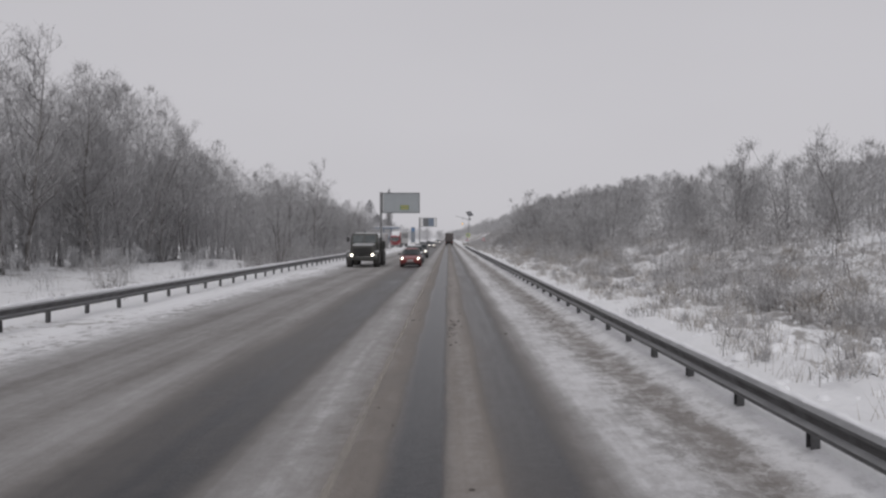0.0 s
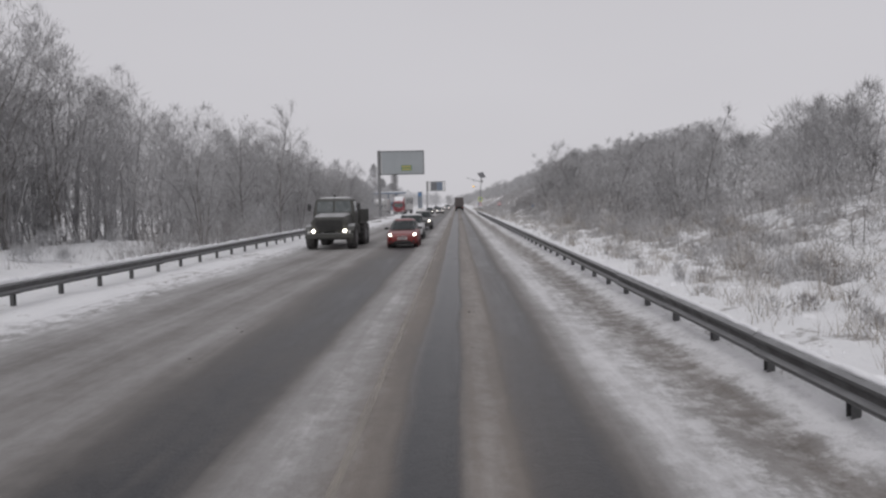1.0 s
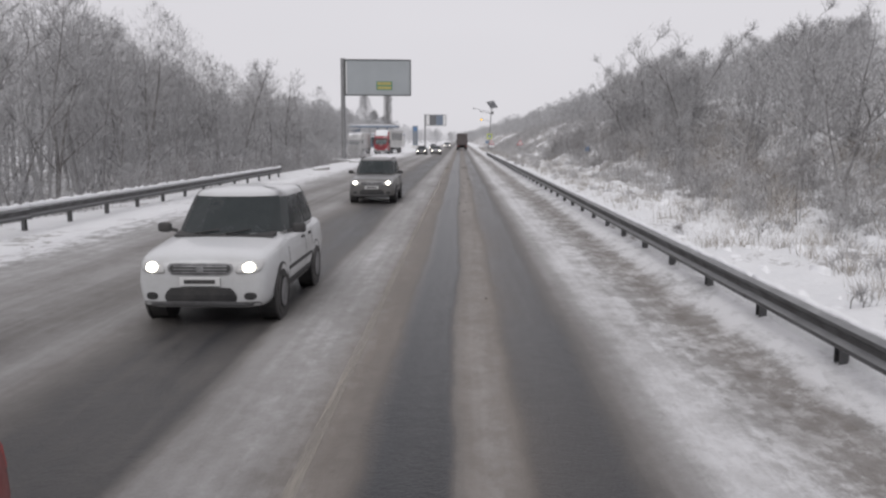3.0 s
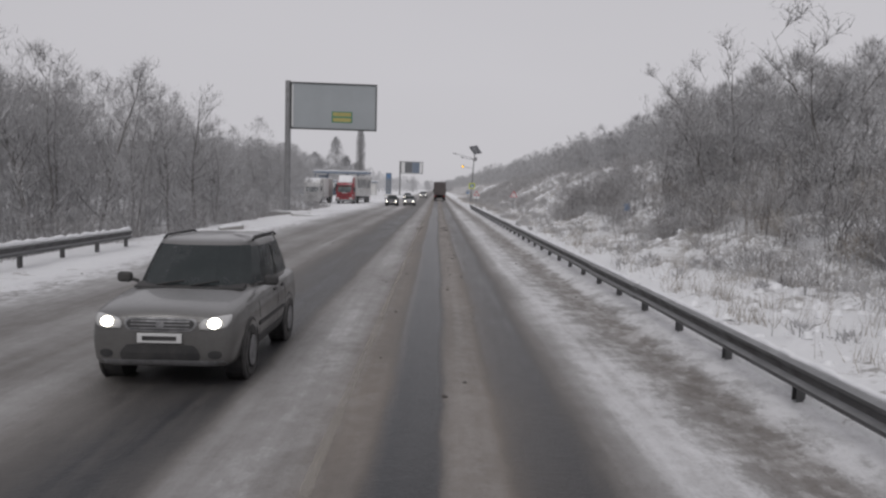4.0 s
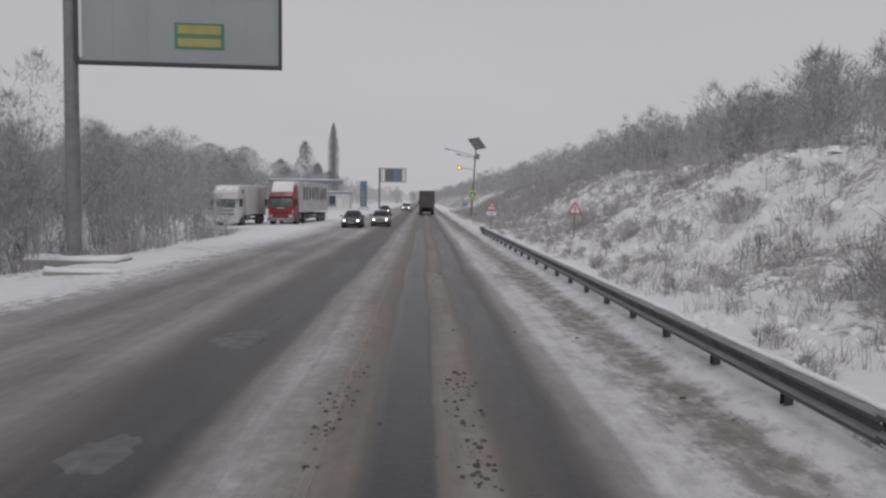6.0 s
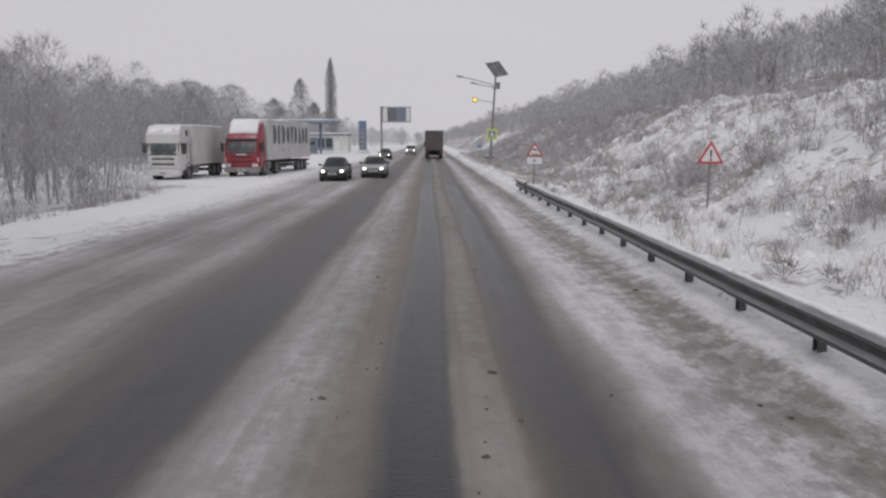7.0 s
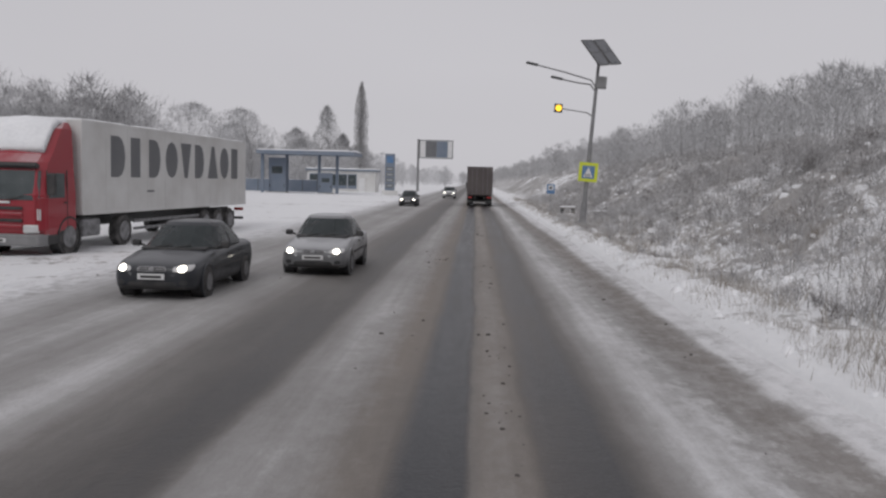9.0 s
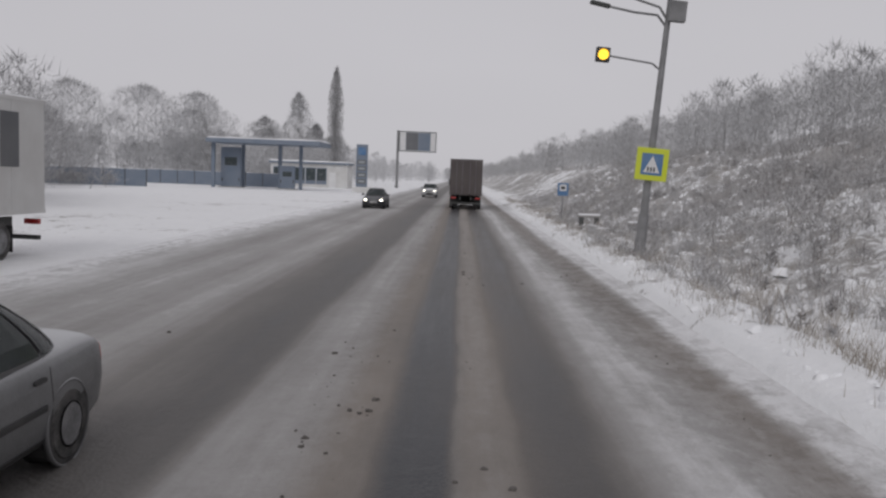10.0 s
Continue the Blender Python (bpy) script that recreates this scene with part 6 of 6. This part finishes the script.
rf = random.Random(15)
brushwood("left_wood", strewn(rf, 70, -40, -24, -8, 36, 10.5, 13.0, 0.26) + strewn(rf, 105, -40, -22.5, 28, 72, 12.0, 15.0, 0.27) + strewn(rf, 55, -28, -21.5, -6, 70, 6.5, 10.0, 0.32), 980, 0.72, 0.022, MASS, "dense bare grey wood behind the snowy clearing", 51)
brushwood("left_wood", strewn(rf, 12, -25, -20.0, 66, 78, 8.5, 12.0, 0.27) + strewn(rf, 40, -24, -17.0, 78, 122, 8.0, 12.0, 0.27) + strewn(rf, 56, -25, -16.5, 118, 165, 6.5, 10.0, 0.3) + strewn(rf, 34, -25, -16.5, 162, 192, 5.0, 7.8, 0.34), 1300, 0.52, 0.016, MASS, "bare thicket at the front of the wood by the far verge", 71)
brushwood("left_wood", strewn(rf, 50, -36, -23, 66, 122, 10.0, 13.0, 0.27) + strewn(rf, 55, -38, -23, 118, 166, 9.5, 12.0, 0.3) + strewn(rf, 32, -38, -23, 162, 192, 6.5, 8.8, 0.34), 720, 0.85, 0.026, MASS, "dense bare grey wood behind the far crash barrier", 72)
brushwood("left_clearing_scrub", strewn(rf, 44, -23, -15.0, -4, 78, 0.4, 1.3, 0.6), 260, 0.4, 0.014, RIME_HAZE, "low rime-white scrub in the snowy clearing behind the barrier", 64)
brushwood("left_undergrowth", strewn(rf, 88, -20, -13.2, 77, 184, 1.2, 3.6, 0.45) + strewn(rf, 46, -26, -21, -4, 77, 1.5, 3.6, 0.5), 300, 0.5, 0.018, MASS, "leafless undergrowth at the wood's edge", 52)
upper = [c for c in strewn(rf, 140, 12.5, 32, 15, 136, 3.8, 5.8, 0.42) if c[1] > 66 or c[0] > 17]
brushwood("bank_wood", upper, 1100, 0.6, 0.02, MASS, "dense bare wood on the snowy bank", 53)
# Ridge wood has distance haze in its twig colour, more of it further on.
brushwood("ridge_wood", strewn(rf, 170, 17.5, 40, 134, 215, 3.6, 5.6, 0.45), 480, 0.65, 0.03, HAZE_WOOD, "dense bare wood along the ridge of the bank", 54)
brushwood("ridge_wood", strewn(rf, 175, 17.5, 40, 213, 330, 4.2, 6.4, 0.45), 480, 0.65, 0.03, RIME_HAZE, "pale haze-toned wood along the ridge above the bus stop", 65)
brushwood("bank_scrub", strewn(rf, 110, 8.8, 17, 203, 234, 0.4, 1.2, 0.8), 130, 0.32, 0.013, STEM, "brown scrub on the bank by the lamp post", 66)
brushwood("fence_bushes", strewn(rf, 18, -60, -36, 286, 291, 1.0, 2.3, 0.8), 320, 0.6, 0.03, HAZE_WOOD, "snow-laden bushes along the blue fence", 67)
brushwood("bank_scrub", strewn(rf, 300, 7.6, 20, 8, 134, 0.5, 1.6, 0.7) + strewn(rf, 480, 7.0, 22, 134, 290, 0.3, 1.1, 0.8) + strewn(rf, 330, 7.2, 20, 196, 290, 0.3, 1.2, 0.8) + strewn(rf, 120, 8.0, 18, 8, 70, 0.4, 1.4, 0.7), 115, 0.32, 0.013, STEM, "low leafless scrub scattered over the snowy bank", 55)
brushwood("bank_tussocks", strewn(rf, 1150, 6.4, 21, 132, 292, 0.22, 0.55, 0.85) + strewn(rf, 420, 5.2, 14, 6, 132, 0.14, 0.42, 0.9) + strewn(rf, 120, 4.9, 7, 132, 250, 0.12, 0.3, 0.9), 66, 0.22, 0.016, STEM, "grey-brown tussocks of dead grass dotted over the snowy bank", 68)
brushwood("bank_thicket", strewn(rf, 28, 8.6, 12.5, 136.0, 143.5, 1.4, 2.9, 0.5), 420, 0.4, 0.014, STEM, "dark leafless thicket at the foot of the bank", 63)
brushwood("bank_thicket", strewn(rf, 62, 9.8, 16, 112, 135, 0.9, 2.4, 0.55) + strewn(rf, 85, 11.0, 19, 48, 112, 0.7, 2.0, 0.6) + strewn(rf, 40, 13.0, 20, 10, 50, 0.8, 2.2, 0.6), 270, 0.36, 0.014, STEM, "dark grey-brown leafless thicket over the foot of the bank", 74)
brushwood("bank_weeds", strewn(rf, 90, 10.5, 17, 92, 130, 0.5, 1.3, 0.9) + strewn(rf, 60, 7.5, 14, 20, 92, 0.4, 0.9, 0.9), 160, 0.45, 0.012, GRASS, "russet dead weeds standing on the snowy bank", 62)
# Far, yard and station trees hold distance haze in their pale twig colour.
brushwood("far_wood", strewn(rf, 190, 13, 45, 300, 640, 4.5, 7, 0.42), 220, 1.0, 0.055, RIME_HAZE, "pale haze-toned wood along the bank far down the road", 56)
brushwood("far_wood", strewn(rf, 130, -90, -24, 372, 640, 7, 11, 0.4) + strewn(rf, 60, -60, -11, 560, 760, 7, 11, 0.4), 330, 1.2, 0.065, RIME_HAZE, "pale haze-toned wood behind the filling station", 57)
brushwood("yard_wood", strewn(rf, 90, -90, -54, 230, 345, 7, 11.5, 0.4), 720, 1.0, 0.05, RIME_HAZE, "pale bare wood behind the yard", 58)
clear = [c for c in strewn(rf, 290, -62, -23, 194, 300, 6.5, 9.8, 0.46) if c[0] < -0.45 * (c[1] - 198) - 5]
brushwood("yard_wood", [c for c in clear if c[1] < 236], 1150, 0.62, 0.02, HAZE_WOOD, "grey leafless thicket close behind the parked lorries", 61)
brushwood("yard_wood", [c for c in clear if c[1] >= 236], 700, 0.95, 0.042, HAZE_WOOD, "grey leafless wood behind the snowy yard", 73)
brushwood("station_trees", [(-47, 343, 16.5, 8.0), (-55, 338, 17, 8.5), (-44, 380, 15, 5.2), (-41, 372, 12, 5), (-65, 332, 17, 9.0), (-51, 352, 14, 8.0), (-30, 392, 12, 4)], 5600, 1.0, 0.05, RIME_HAZE, "large pale haze-toned trees behind the filling station", 60, 1.5)
brushwood("yard_wood", strewn(rf, 60, -66, -29, 338, 392, 6.5, 10.5, 0.55), 620, 1.1, 0.06, RIME_HAZE, "low pale haze-toned trees crowded behind the filling station", 69)
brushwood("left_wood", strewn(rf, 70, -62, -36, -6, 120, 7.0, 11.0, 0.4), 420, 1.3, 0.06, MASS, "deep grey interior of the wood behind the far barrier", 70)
brushwood("station_trees", [(-36.7, 381, 21.0, 4.8), (-33.5, 386, 14.0, 4.5)], 6000, 0.9, 0.05, RIME_HAZE, "pale cone-shaped haze-toned tree beside the poplar", 75, 0.6)
brushwood("far_wood", strewn(rf, 60, -9, 30, 690, 800, 6, 10, 0.42), 420, 1.2, 0.07, RIME_HAZE, "pale wood where the road ends in the distance", 59)

# ---- lumps of slush and frozen dirt on the road ----
rs = np.random.default_rng(4)
n = 800
lanes = rs.choice([-1.3, -0.85, 0.3, 0.5, 1.6, 2.9, 3.15, 3.3, -4.4, -8.9], n, p=[0.08, 0.2, 0.22, 0.12, 0.04, 0.1, 0.08, 0.05, 0.05, 0.06])
cy = rs.uniform(2, 300, n)
clusters = rs.uniform(2, 300, 36)
cy = np.where(rs.random(n) < 0.72, rs.choice(clusters, n) + rs.normal(0, 0.8, n), cy)
cx = lanes + rs.normal(0, 0.15, n)
size = 0.008 + 0.042 * rs.random(n) ** 3


def lumps(cx, cy, size, height, rs, high, sink=0.1):
    """Irregular low lumps lying on a surface, as vertex and face lists."""
    V, F, k = [], [], 7
    zs = height(cx, cy)
    for x, y, s, z in zip(cx, cy, size, zs):
        b = len(V)
        w, l = s * rs.uniform(0.8, 1.5), s * rs.uniform(0.9, 1.9)
        turn = rs.uniform(0, 1)
        for share, up in ((1.0, -0.015 - sink * s), (0.62, s * high)):
            for i in range(k):
                a = (i + turn + rs.uniform(-0.3, 0.3)) * 2 * math.pi / k
                q = share * rs.uniform(0.6, 1.2)
                V.append((x + w * q * math.cos(a), y + l * q * math.sin(a), z + up * rs.uniform(0.6, 1.3)))
        V.append((x + w * 0.15, y - l * 0.1, z + s * high * 1.4))
        for i in range(k):
            o = (i + 1) % k
            F += [(b + i, b + o, b + k + o, b + k + i), (b + k + i, b + k + o, b + 2 * k)]
    return V, F


# heaps of dark crumbs that fell from vehicles: middle, spread along the lane, count
for hx, hy, sx, sy, many in ((-1.02, 138.0, 0.1, 1.1, 90), (0.46, 138.6, 0.12, 0.7, 60), (0.46, 136.2, 0.12, 0.6, 80), (0.28, 21.8, 0.1, 1.3, 90), (1.5, 20.4, 0.06, 0.1, 6), (0.5, 117.6, 0.14, 0.6, 30), (-1.42, 109.4, 0.14, 0.2, 14), (0.42, 153.0, 0.15, 1.2, 16), (0.45, 190.5, 0.15, 1.6, 30), (-1.2, 206.0, 0.2, 1.5, 24)):
    cx, cy = np.concatenate([cx, rs.normal(hx, sx, many)]), np.concatenate([cy, rs.normal(hy, sy, many)])
    size = np.concatenate([size, 0.008 + 0.034 * rs.random(many) ** 2.5])
V, F = lumps(cx, cy, size, road_height, rs, 0.42)
DIRT = plain("frozen_dirt", (0.055, 0.047, 0.042), 0.7, 0, 0.5, (0.22, 0.21, 0.2), 3.0)
tagged(new("slush_lumps", raw_mesh("slush_lumps", V, F, DIRT)), "dark lumps of frozen slush and dirt strewn over the road", "slush", kind="stuff")

# clods of snow thrown over the verge by the plough, and trodden lumps further up
n = 3400
vy = rs.uniform(4, 270, n)
vx = 4.35 + 5.5 * rs.random(n) ** 1.5
V, F = lumps(vx, vy, 0.03 + 0.12 * rs.random(n) ** 2, land, rs, 0.4, 0.4)
tagged(new("snow_clods", raw_mesh("snow_clods", V, F, SNOW, True)), "clods of ploughed snow lying along the verge", "snow", kind="stuff")

# snow lying in rounded mounds on the tussocks of the bank
n = 3600
my = np.where(rs.random(n) < 0.72, rs.uniform(132, 290, n), rs.uniform(6, 132, n))
mx = 6.2 + 15.5 * rs.random(n) ** 1.2
V, F = lumps(mx, my, 0.07 + 0.17 * rs.random(n) ** 1.6, land, rs, 0.36, 0.7)
tagged(new("snow_mounds", raw_mesh("snow_mounds", V, F, SNOW, True)), "rounded mounds of snow caught on the grass of the bank", "snow", kind="stuff")

# two low patches of packed slush left between the oncoming wheel tracks
SLUSH = plain("packed_grey_slush", (0.15, 0.15, 0.154), 0.6, 0, 0.6, (0.085, 0.083, 0.081), 3.5, grain=18.0)
for px, py, pw, pl in ((-3.2, 142.6, 0.46, 1.0), (-3.1, 136.2, 0.33, 0.62)):
    rings = []
    for share, up in ((1.0, -0.008), (0.9, 0.006), (0.7, 0.014), (0.4, 0.02), (0.12, 0.022)):
        ring = []
        for i in range(56):
            a = i * math.pi / 28
            ragged = 1 + 0.1 * math.sin(3 * a + py) + 0.07 * math.sin(7 * a + 2 * py) + 0.05 * math.sin(13 * a + 3 * py)
            ring.append((pw * share * ragged * math.cos(a), pl * share * ragged * math.sin(a), up))
        rings.append(ring)
    patch = part("slush_patch", loft(rings), SLUSH, smooth=True)
    patch.matrix_basis = pose(px, py, float(road_height(px, py)))
    tagged(patch, "low pale patch of packed slush on the wet lane", "slush")
